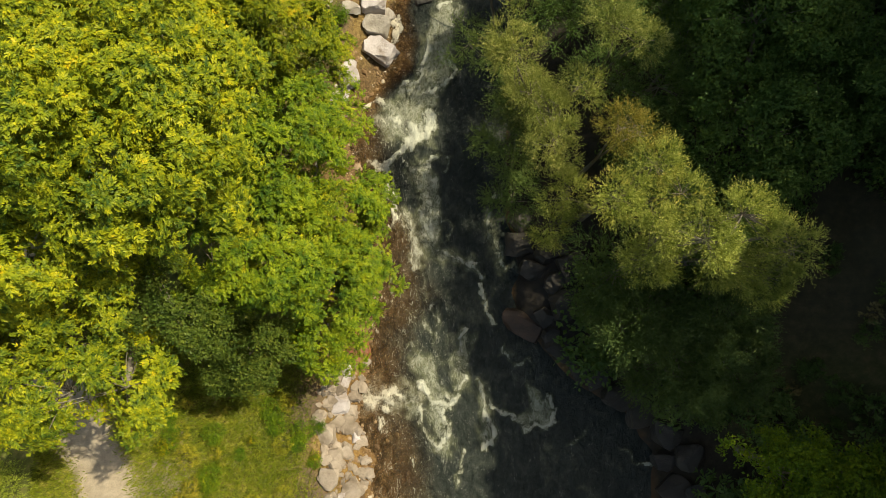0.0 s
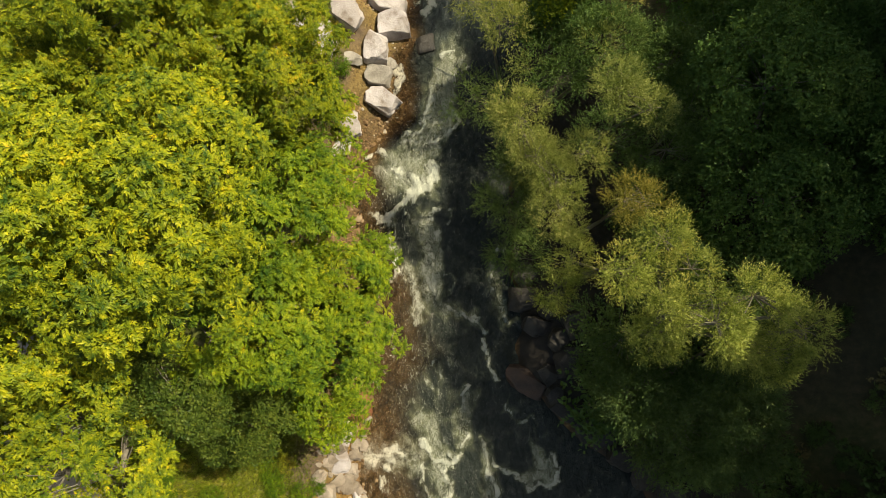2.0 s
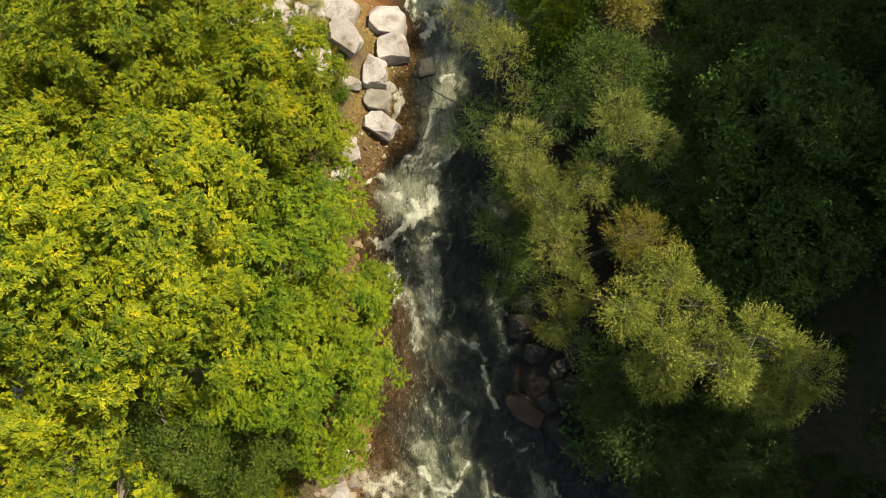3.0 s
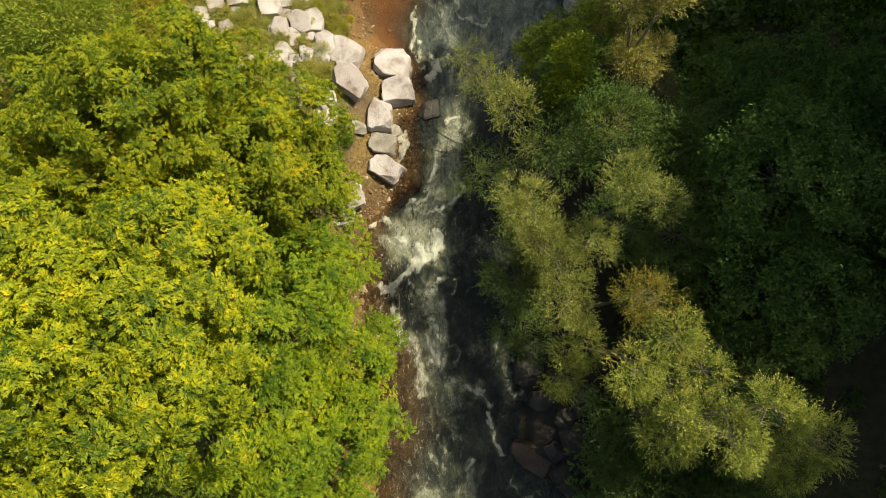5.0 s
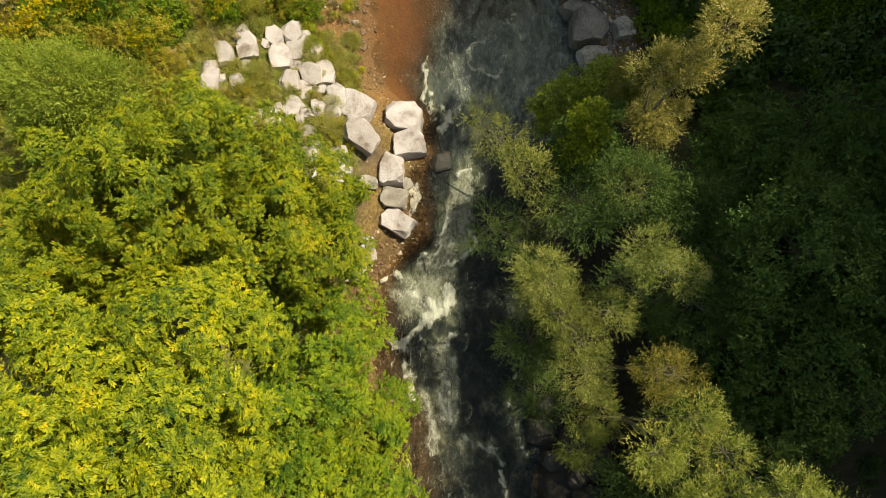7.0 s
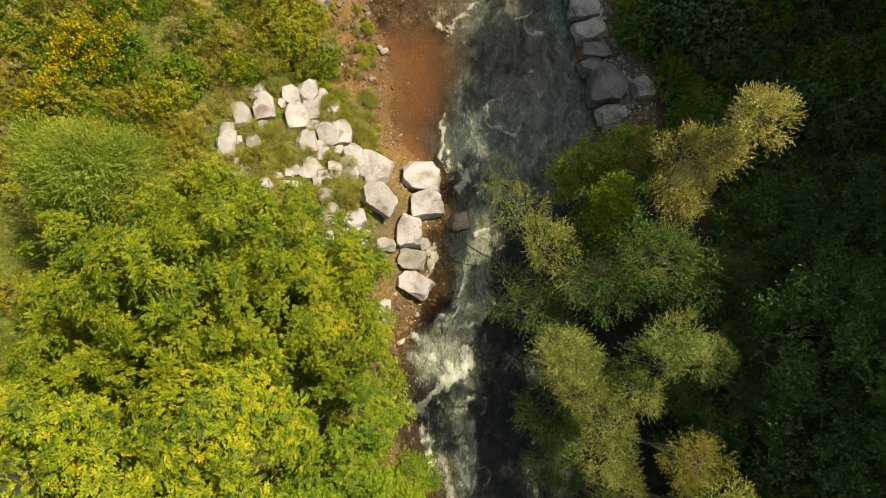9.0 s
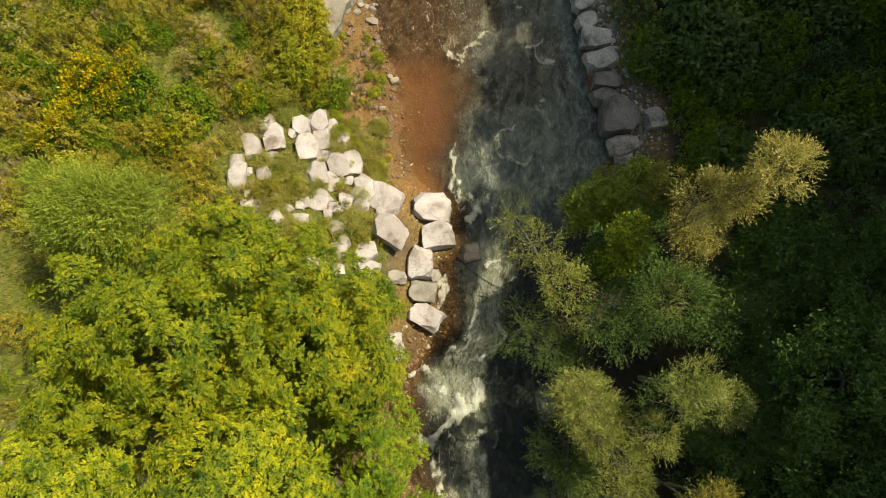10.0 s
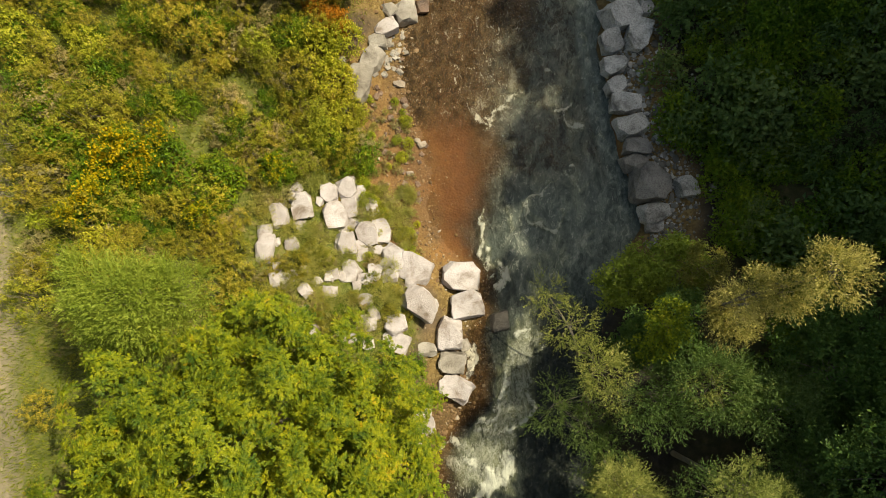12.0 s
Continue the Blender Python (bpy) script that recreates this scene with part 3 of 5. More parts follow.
def build_ground():
    xs, ys = spread(-24, 20, 0.22, 900), spread(-12, 34, 0.22, 900)
    x, y, f = sheet(xs, ys)
    z = height(x, y)
    xl, xr = np.interp(y, LEFT_Y, LEFT_X), np.interp(y, RIGHT_Y, RIGHT_X)
    n = noise_grid(x, y, 1.2, 4)
    dl, dr = xl - x, x - xr
    b = bar(x, y)
    gravel = np.maximum(smooth(2.0 + n * 0.5 + b * 2.6 - dl, -0.4, 0.6), 0) * (dl > -9) * (dr < 0) * (1 - 0.45 * b)
    gravel = np.maximum(gravel, 0.9 * smooth(2.6 + n * 0.6 - dr, -0.6, 0.6) * (dr > -0.5) * (y > 17))
    gravel = np.maximum(gravel, smooth(y, 17, 20) * (dl < 0) * (dr < 0) * smooth(-dl, 1.5, 3.0))
    mud = smooth(2.1 - np.abs(x + 2.9 + 0.12 * (y - 21)) + n * 0.5, 0.2, 1.6) * smooth(y, 17.2, 18.6) * smooth(-y, -29, -24)
    mud = np.maximum(mud, 0.35 * smooth(-dl, 0.0, 0.6) * smooth(dl, -4.5, -2.5) * (dr < 0) * smooth(y, 20, 24))
    mud = np.maximum(mud, 0.3 * smooth(1.3 - dl + n * 0.4, 0, 0.8) * (dr < 0) * smooth(-y, -16, 4))
    mud = np.maximum(mud, 0.55 * b * smooth(4.6 + n * 0.5 - dl, 0, 1.0) * (dr < 0))
    dust = smooth(1.25 + 0.3 * n - near_line(x, y, PATH_LINE), -0.3, 0.5)
    dust *= 1 - 0.5 * smooth(y, 2, 9)
    dust = np.maximum(dust, 0.75 * smooth(1.2 + 0.4 * n - np.hypot((x + 10.7) / 1.3, (y + 6.4) / 0.9), 0.0, 0.6))
    turf = smooth(dl + n * 0.5, 2.2, 3.4) * (1 - dust)
    turf = np.maximum(turf, 0.4 * smooth(dr + n, 2.5, 5))
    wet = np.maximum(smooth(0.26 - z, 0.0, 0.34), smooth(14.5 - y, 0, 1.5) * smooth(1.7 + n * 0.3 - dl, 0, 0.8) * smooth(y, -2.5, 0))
    # Mask of the painted shade: everything from the right water edge outward.
    shaded_soil = smooth(dr + n * 0.3, -1.6, -0.7)
    shaded_soil = shaded_soil * (1 - 0.8 * smooth(y, 17, 20) * smooth(3.2 - dr, 0, 1))
    moss = b * smooth(dl + n * 0.9, 2.2, 3.3) * smooth(5.8 - dl, 0, 1.2)
    turf = np.maximum(turf, 0.6 * moss)
    gravel = gravel * (1 - 0.6 * moss)
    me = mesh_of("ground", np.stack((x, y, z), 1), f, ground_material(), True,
                 {"gravel": gravel, "mud": mud, "dust": dust, "turf": turf, "wet": wet, "shaded_soil": shaded_soil, "bed": smooth(-z, 0.0, 0.22)})
    tagged(new("ground", me), "river valley ground with grassy banks and a red-brown gravel bar", "ground", kind="structure")


FOAM, MILK = [], []


def white(width, strength, *pts):
    """A run of breaking water along a line."""
    FOAM.append((width, strength, pts))


def milky(width, strength, *pts):
    """A run of pale water full of air."""
    MILK.append((width, strength, pts))


milky(0.75, 0.9, (0.0, 13.8), (-0.2, 12.2), (-0.5, 11.1), (-1.1, 10.3), (-1.7, 9.5))
white(0.15, 0.7, (-1.0, 11.6), (-1.2, 11.0), (-1.8, 10.8))
white(0.17, 0.75, (0.2, 12.0), (0.5, 11.4), (-0.1, 10.8), (-1.0, 10.3))
white(0.15, 0.8, (-3.5, 9.8), (-3.0, 10.1), (-2.7, 9.8))
white(0.38, 0.8, (-2.8, 9.3), (-1.9, 9.1), (-1.2, 8.7))
white(0.42, 1, (-0.5, 9.4), (-0.8, 8.8), (-1.3, 8.2))
milky(0.90, 0.95, (-2.4, 9.2), (-1.3, 8.9))
white(0.17, 0.9, (-1.6, 8.0), (-2.3, 7.4), (-2.9, 6.8))
white(0.20, 0.75, (-3.2, 7.1), (-2.4, 6.8), (-2.4, 6.0), (-2.2, 5.6))
white(0.15, 0.55, (-2.6, 6.8), (-3.1, 6.0))
white(0.17, 0.8, (-2.1, 5.5), (-2.2, 4.5), (-2.4, 3.9))
white(0.12, 0.7, (-1.8, 7.2), (-1.3, 6.8), (-0.6, 7.1), (-0.2, 7.5))
white(0.12, 0.7, (0.1, 6.7), (0.3, 7.4))
milky(0.55, 0.9, (-1.1, 6.8), (-0.7, 5.8), (-0.6, 4.7), (-0.6, 3.6))
white(0.20, 0.7, (-0.5, 6.4), (-0.7, 5.5), (-0.8, 4.7), (-0.5, 3.6))
white(0.36, 0.72, (-1.6, 4.4), (-1.4, 3.7), (-1.2, 2.9), (-1.0, 2.5))
milky(0.38, 0.8, (-1.6, 4.7), (-1.2, 2.8))
white(0.12, 0.6, (-0.4, 4.5), (0.5, 4.3), (0.2, 3.7))
white(0.17, 0.65, (-0.5, 3.2), (0.2, 2.8), (1.2, 2.6), (1.7, 2.1))
milky(0.40, 0.6, (-0.5, 3.1), (1.2, 2.5))
white(0.12, 0.75, (1.7, 1.7), (1.8, 0.9), (1.9, 0.2), (2.4, -0.1))
white(0.12, 0.5, (2.6, 6.3), (2.4, 5.4))
white(0.15, 0.55, (2.2, 4.5), (2.1, 3.5), (2.4, 2.9), (2.6, 2.4))
milky(0.35, 0.5, (2.1, 4.7), (2.5, 2.4))
white(0.17, 0.5, (-2.4, 1.7), (-2.2, 1.0), (-2.4, 0.6))
white(0.17, 0.4, (-2.9, -0.5), (-2.3, -1.4))
white(0.15, 0.5, (-1.0, 0.4), (-0.6, -0.3), (-0.4, -0.9))
white(0.15, 0.6, (-1.5, -1.0), (-1.3, -1.5))
white(0.12, 0.4, (-0.5, 0.7), (-0.2, -0.2))
white(0.17, 0.8, (1.2, -0.5), (0.8, -0.8), (0.6, -1.8), (0.9, -2.3), (0.7, -2.9))
milky(0.42, 0.7, (1.0, -0.8), (0.7, -1.8), (0.8, -2.8))
milky(0.50, 0.8, (-1.0, -1.8), (-0.6, -2.3), (-0.7, -3.0), (-0.1, -3.5))
white(0.17, 0.9, (-1.1, -2.7), (-0.8, -3.3), (-0.2, -3.5), (0.4, -3.7), (0.5, -3.2))
white(0.35, 0.95, (-3.2, -3.4), (-2.5, -3.3), (-2.1, -3.1), (-1.5, -3.3))
milky(0.80, 0.8, (-3.3, -3.3), (-1.6, -3.4))
white(0.28, 0.6, (-2.5, -3.7), (-2.8, -4.8))
white(0.15, 0.7, (-1.1, -3.7), (-1.0, -4.5), (-0.8, -5.0), (-0.3, -5.3), (0.0, -5.4))
white(0.25, 0.85, (0.0, -3.9), (0.2, -4.7), (-0.1, -5.4))
milky(0.50, 0.7, (-0.3, -3.7), (0.0, -5.4))
white(0.17, 0.75, (1.6, -2.7), (2.0, -3.3), (1.9, -4.0), (2.1, -4.9), (1.8, -5.5))
milky(0.40, 0.6, (1.8, -3.0), (2.0, -4.9))
white(0.12, 0.5, (2.6, -1.5), (3.2, -1.8), (3.8, -1.8), (4.0, -2.6))
white(0.10, 0.4, (2.8, -0.8), (2.4, -1.5))
white(0.17, 0.85, (2.3, -3.9), (3.0, -4.2), (3.5, -4.5), (4.1, -4.7), (4.8, -4.4), (4.9, -3.8), (4.5, -3.3))
milky(0.33, 0.75, (3.5, -4.2), (4.5, -4.3), (4.5, -3.6))
milky(0.25, 0.8, (3.9, -3.0), (4.2, -3.8))
white(0.12, 0.6, (0.8, -5.6), (0.7, -6.4), (0.5, -7.1))
white(0.15, 0.5, (-1.5, -6.1), (-1.2, -6.6))
white(0.10, 0.45, (5.5, -5.3), (6.1, -4.9))
white(0.12, 0.6, (7.7, -5.5), (8.2, -6.0), (9.0, -6.3))
white(0.28, 0.6, (-2.0, 24.7), (-1.8, 24.3), (-1.2, 24.8), (-0.4, 25.5), (0.3, 26.1))
milky(0.55, 0.5, (-2.2, 25.0), (-1.3, 25.5))
white(0.15, 0.7, (1.2, 27.0), (1.7, 26.7))
white(0.12, 0.5, (0.8, 27.9), (1.0, 27.6))
white(0.15, 0.6, (3.0, 28.7), (3.3, 28.4))
white(0.17, 0.75, (2.4, 25.2), (1.8, 25.0), (2.2, 24.5), (2.9, 24.2))
milky(0.40, 0.5, (1.9, 25.0), (2.7, 24.2))
white(0.12, 0.5, (3.5, 24.0), (4.1, 23.5))
white(0.12, 0.6, (2.1, 22.0), (2.5, 22.4))
white(0.12, 0.8, (0.1, 20.6), (0.4, 19.8), (1.0, 19.4), (1.9, 19.4))
white(0.10, 0.7, (1.3, 21.2), (0.3, 20.8), (-0.1, 20.1), (0.0, 19.5))
white(0.10, 0.5, (0.7, 21.2), (1.5, 21.7))
white(0.10, 0.5, (-0.6, 20.4), (-0.4, 19.4))
milky(0.45, 0.25, (0.3, 20.3), (0.9, 19.9))
white(0.07, 0.6, (1.9, 20.4), (1.9, 19.4))
milky(0.55, 0.3, (1.7, 19.0), (1.6, 17.5))
white(0.12, 0.8, (-1.6, 20.3), (-1.8, 19.6))
white(0.16, 0.75, (-1.65, 19.4), (-1.8, 18.7), (-1.75, 18.1))
white(0.12, 0.65, (-1.45, 18.6), (-1.35, 17.9), (-1.1, 17.5))
white(0.10, 0.55, (-1.75, 18.1), (-1.3, 17.6), (-1.35, 16.9))
white(0.20, 0.9, (-1.0, 17.8), (-0.6, 17.2), (-1.0, 16.8))
white(0.23, 1, (-2.3, 14.1), (-2.0, 13.6), (-2.3, 12.8))
milky(0.55, 0.4, (0.9, 18.0), (0.7, 16.2), (0.3, 14.4))
milky(0.65, 0.75, (0.3, 14.4), (-0.0, 13.2), (-0.4, 11.7), (-0.7, 10.6))
white(0.12, 0.5, (-0.2, 14.6), (0.4, 14.9))
white(0.15, 0.7, (-0.6, 12.8), (-0.9, 11.4))
white(0.15, 0.6, (-1.1, 10.7), (-1.7, 10.4))
white(0.10, 0.5, (1.1, 14.1), (0.5, 13.6))
white(0.12, 0.5, (0.5, 13.2), (0.2, 12.2))
milky(0.45, 0.4, (0.2, 28.1), (-0.4, 25.8))
milky(1.0, 0.16, (-1.7, 1.6), (-1.6, -1.8))
milky(1.0, 0.16, (-0.6, 1.6), (0.2, -1.8))
milky(1.2, 0.16, (-2.2, -5.0), (-0.8, -8.0))
milky(0.75, 0.25, (2.6, 27.3), (2.3, 20.6))


def drawn_out(x, y, ux, uy, cell, reach, g, steps=9):
    """Fine random marks drawn out along the current: the mean along the stream line through each place."""
    n = 512
    grain = g.normal(0, 1, (n, n))
    total = np.zeros_like(x)
    ny, nx = x.shape
    x0, y0, d = x[0, 0], y[0, 0], x[0, 1] - x[0, 0]
    for way in (-1, 1):
        px, py = x.copy(), y.copy()
        for k in range(steps):
            u, v = px / cell, py / cell
            i, j = np.floor(v).astype(int), np.floor(u).astype(int)
            fu, fv = u - j, v - i
            i0, i1, j0, j1 = i % n, (i + 1) % n, j % n, (j + 1) % n
            total += (grain[i0, j0] * (1 - fu) + grain[i0, j1] * fu) * (1 - fv) + (grain[i1, j0] * (1 - fu) + grain[i1, j1] * fu) * fv
            a = np.clip(((py - y0) / d).astype(int), 0, ny - 1)
            b = np.clip(((px - x0) / d).astype(int), 0, nx - 1)
            px += way * ux[a, b] * reach / steps
            py += way * uy[a, b] * reach / steps
    return (total - total.mean()) / total.std()


def build_water():
    step = 0.07
    xs, ys = np.arange(-7.5, 10.5, step), np.arange(-12.0, 34.01, step)
    x, y = np.meshgrid(xs, ys)
    bend = np.interp(y, LEFT_Y, LEFT_X) + np.interp(y, RIGHT_Y, RIGHT_X)
    slope = np.gradient(bend, step, axis=0) * 0.25
    ux, uy = -slope, -np.ones_like(x)
    ux, uy = 0.35 * ux + 0.42 * noise_grid(x, y, 0.7, 12), 0.35 * uy + 0.3 * noise_grid(x, y, 0.7, 13)
    env, pale = np.zeros_like(x), np.zeros_like(x)
    wx, wy = noise_grid(x, y, 0.45, 6, 3) * 0.16, noise_grid(x, y, 0.45, 7, 3) * 0.16
    for level, runs in ((env, FOAM), (pale, MILK)):
        for width, s, pts in runs:
            for (ax, ay), (bx, by) in zip(pts, pts[1:]):
                dist = near_line(x + wx, y + wy, [(ax, ay), (bx, by)])
                np.maximum(level, s * (1 - smooth(dist, 0, width * 1.7)), out=level)
                w = s * np.exp(-(dist / (width + 0.2)) ** 2) / max(math.hypot(bx - ax, by - ay), 0.1)
                ux, uy = ux + w * (bx - ax), uy + w * (by - ay)
    ux, uy = ux + 0.5 * noise_grid(x, y, 0.5, 14), uy + 0.35 * noise_grid(x, y, 0.5, 15)
    size = np.hypot(ux, uy) + 1e-6
    ux, uy = ux / size, uy / size
    g = np.random.default_rng(44)
    fine = drawn_out(x, y, ux, uy, 0.07, 0.17, g, 5)
    wide = drawn_out(x, y, ux, uy, 0.17, 0.42, g, 6)
    # the long reaches up and down the valley, out of sight, carry on the same sheet in coarser rows
    rows = np.concatenate((np.linspace(-60, -12.5, 20), ys, np.linspace(34.5, 110, 30)))
    ends = lambda a: np.concatenate((np.repeat(a[:1], 20, 0), a, np.repeat(a[-1:], 30, 0))).ravel()
    x, y, f = sheet(xs, rows)
    env, pale, fine, wide = ends(env), ends(pale), ends(fine), ends(wide)
    z0 = height(x, y)
    foam = smooth(env + 0.13 * wide + 0.10 * fine, 0.12, 0.95) * smooth(env, 0.02, 0.3)
    milk = smooth(np.maximum(pale, 0.8 * env) + 0.08 * wide, 0.05, 0.8)
    deep = np.maximum(smooth(-z0 - 0.2 * smooth(y, 19, 23), 0.06, 0.5), smooth(x - np.interp(y, RIGHT_Y, RIGHT_X), -1.6, -0.9))
    riffle = np.maximum(smooth(y, 23.0, 25.5) * smooth(0.8 - x, 0, 1.5), smooth(9.5 - y, 0, 2) * smooth(-1.2 - x, 0, 0.8))
    riffle = np.maximum(riffle, smooth(1.5 - np.abs(x - 0.9), 0, 1) * smooth(3.0 - np.abs(y - 19.5), 0, 1.5))
    riffle = np.maximum(riffle, 0.5 * smooth(y, 17.0, 19.5) * smooth(x, -0.9, 0.3))
    riffle = np.maximum(riffle, 0.95 * smooth(1.7 - np.abs(x - 0.3 + 0.15 * (y - 20)), 0, 0.8) * smooth(3.2 - np.abs(y - 19.6), 0, 1.2))
    riffle = np.maximum(riffle, 0.6 * smooth(1.0 - x, 0, 1.2) * smooth(3.5 - y, 0, 1.5))
    lively = 0.25 + 0.75 * np.clip(env, 0, 1)
    z = lively * (noise_grid(x * 1.3, y, 0.75, 8) * 0.05 + noise_grid(x * 1.3, y, 0.28, 9, 2) * 0.03 + 0.012 * wide) + 0.05 * env + 0.04 * foam
    keep = (z0[f] < 0.1).any(1)
    f = f[keep]
    used = np.zeros(len(x), bool)
    used[f.ravel()] = True
    new_id = np.cumsum(used) - 1
    # The pool's painted brightness fades on the left, where the sun falls.
    attrs = {"foam": foam, "milk": milk, "streak": 0.6 * fine + 0.6 * wide, "riffle": riffle, "deep": deep, "pool_light": smooth(y, 14, 18) * (1 - 0.55 * smooth(0.5 - x, 0, 1.3) * smooth(24.5 - y, 0, 2))}
    me = mesh_of("river", np.stack((x, y, z), 1)[used], new_id[f], water_material(), True, {k: v[used] for k, v in attrs.items()})
    tagged(new("water", me), "dark peaty river with white rapids and clear shallows", "river", kind="structure")


build_ground()
build_water()


# ---- boulders ----
def boulder_mesh(sx, sy, sz, seed, mat, blocky=False):
    """An angular block: a box with its corners moved and broken off along flat faces, then worn. A blocky one keeps its flat top and sides."""
    g = np.random.default_rng(seed)
    bm = bmesh.new()
    bmesh.ops.create_cube(bm, size=1)
    for v in bm.verts:
        v.co = Vector([c * (g.uniform(0.74, 1.08) if blocky else g.uniform(0.72, 1.12)) for c in v.co])
    for k in range(7 if blocky else 9):
        if blocky:
            n = Vector(unit(np.array((g.choice((-1, 1)), g.choice((-1, 1)), g.uniform(-0.2, 0.9))) * g.uniform(0.3, 1.0, 3)))
            far = g.uniform(0.47, 0.62)
        else:
            n = Vector(unit(g.normal(0, 1, 3) * np.array((1, 1, 0.8))))
            far = g.uniform(0.37, 0.53)
        bmesh.ops.bisect_plane(bm, geom=bm.verts[:] + bm.edges[:] + bm.faces[:], plane_co=n * far, plane_no=n, clear_outer=True)
        bmesh.ops.holes_fill(bm, edges=bm.edges[:], sides=0)
    bmesh.ops.remove_doubles(bm, verts=bm.verts[:], dist=0.03)
    bmesh.ops.bevel(bm, geom=bm.edges[:], offset=0.012, segments=1, affect="EDGES", clamp_overlap=True)
    bmesh.ops.triangulate(bm, faces=bm.faces[:])
    for _ in range(2 if min(sx, sy) > 0.75 else 1):
        bmesh.ops.subdivide_edges(bm, edges=[e for e in bm.edges if e.calc_length() > 0.2], cuts=1 if blocky else 2)
        bmesh.ops.triangulate(bm, faces=bm.faces[:])
    off = Vector(g.uniform(0, 50, 3))
    bm.normal_update()
    for v in bm.verts:
        v.co += v.normal * (noise.noise(v.co * 2.4 + off) * 0.05 + noise.noise(v.co * 6 + off) * 0.035 + noise.noise(v.co * 14 + off) * 0.018)
        v.co = Vector((v.co.x * sx, v.co.y * sy, v.co.z * sz))
    me = bpy.data.meshes.new("boulder")
    bm.to_mesh(me)
    bm.free()
    me.materials.append(mat)
    me.shade_smooth()
    me.set_sharp_from_angle(angle=radians(24))
    return me


ROCKS = [0]
STONES = []


def boulder(x, y, sx, sy, rz, mat, label, group, high=0.75, sink=0.25, lift=0.0, tilt=8.0, blocky=False, heap=None):
    """A block of rock of that width and length, set a little into the ground; a small one may join a heap."""
    ROCKS[0] += 1
    g = np.random.default_rng(ROCKS[0])
    sz = high * min(sx, sy)
    me = boulder_mesh(sx * (1.1 if blocky else 1.2), sy * (1.1 if blocky else 1.2), sz * 1.12, ROCKS[0] + 90, mat, blocky)
    STONES.append((x, y, max(sx, sy)))
    z = max(float(height(x, y)), -0.25) + lift
    place = pose(x, y, z + sz * (0.5 - sink), g.uniform(-tilt, tilt), g.uniform(-tilt, tilt), rz)
    if heap is not None:
        me.transform(place)
        heap.append(me)
        return None
    ob = new("boulder", me)
    ob.matrix_basis = place
    return tagged(ob, label, "boulder", group)


def stone_heap(heap, mat, label):
    """The small loose stones of one patch, which nobody could count."""
    verts, faces, n = [], [], 0
    for me in heap:
        v = np.empty(len(me.vertices) * 3, np.float32)
        me.vertices.foreach_get("co", v)
        f = np.empty(len(me.loops), np.int32)
        me.loops.foreach_get("vertex_index", f)
        verts.append(v.reshape(-1, 3))
        faces.append(f.reshape(-1, 3) + n)
        n += len(me.vertices)
        bpy.data.meshes.remove(me)
    tagged(new("rubble", mesh_of("rubble", np.concatenate(verts), np.concatenate(faces), mat)), label, "rubble", kind="stuff")


WHITE_B = "pale limestone boulder in the sun on the river bank"
CHAIN_B = "large pale boulder standing at the edge of the water"
for x, y, sx, sy, rz, mat, high in (
    (-2.71, 17.18, 1.7, 1.12, -4, ROCK_PALE, 0.85), (-2.47, 15.85, 1.4, 1.15, 15, ROCK_PALE, 0.8),
    (-3.2, 14.66, 1.0, 1.36, 6, ROCK_PALE, 0.9), (-2.5, 14.16, 0.5, 0.5, 20, ROCK_GREY, 0.8),
    (-3.06, 13.43, 1.15, 0.88, -8, ROCK_GREY, 0.8), (-2.9, 12.33, 1.45, 0.95, -32, ROCK_PALE, 0.8),
):
    boulder(x, y, sx, sy, rz, mat, CHAIN_B if mat is ROCK_PALE else "grey boulder wedged between paler ones", "boulders at the water", high, 0.2, blocky=True)
for x, y, sx, sy, rz in (
    (-4.43, 15.9, 1.45, 1.12, -32), (-6.21, 19.06, 0.74, 1.14, 10), (-6.79, 18.94, 0.82, 1.03, 22), (-5.59, 17.94, 1.1, 0.78, -32),
    (-7.67, 18.4, 0.81, 1.06, 12), (-8.25, 19.71, 0.96, 1.18, 14), (-8.52, 20.68, 0.72, 0.84, 8), (-7.78, 20.99, 0.81, 0.91, 15), (-7.18, 20.9, 0.39, 0.5, 0),
    (-7.62, 20.1, 0.73, 0.84, 10), (-9.56, 20.01, 0.81, 1.17, 10), (-10.46, 19.56, 0.71, 1.01, 16),
):
    boulder(x, y, sx, sy, rz, ROCK_PALE, WHITE_B, "boulders on the bank", 0.72, 0.25, blocky=True)
boulder(-4.67, 17.33, 1.35, 1.1, -25, ROCK_PALE, "bright flat limestone slab lying on the river bank", "boulders on the bank", 0.5, 0.2, tilt=4.0, blocky=True)
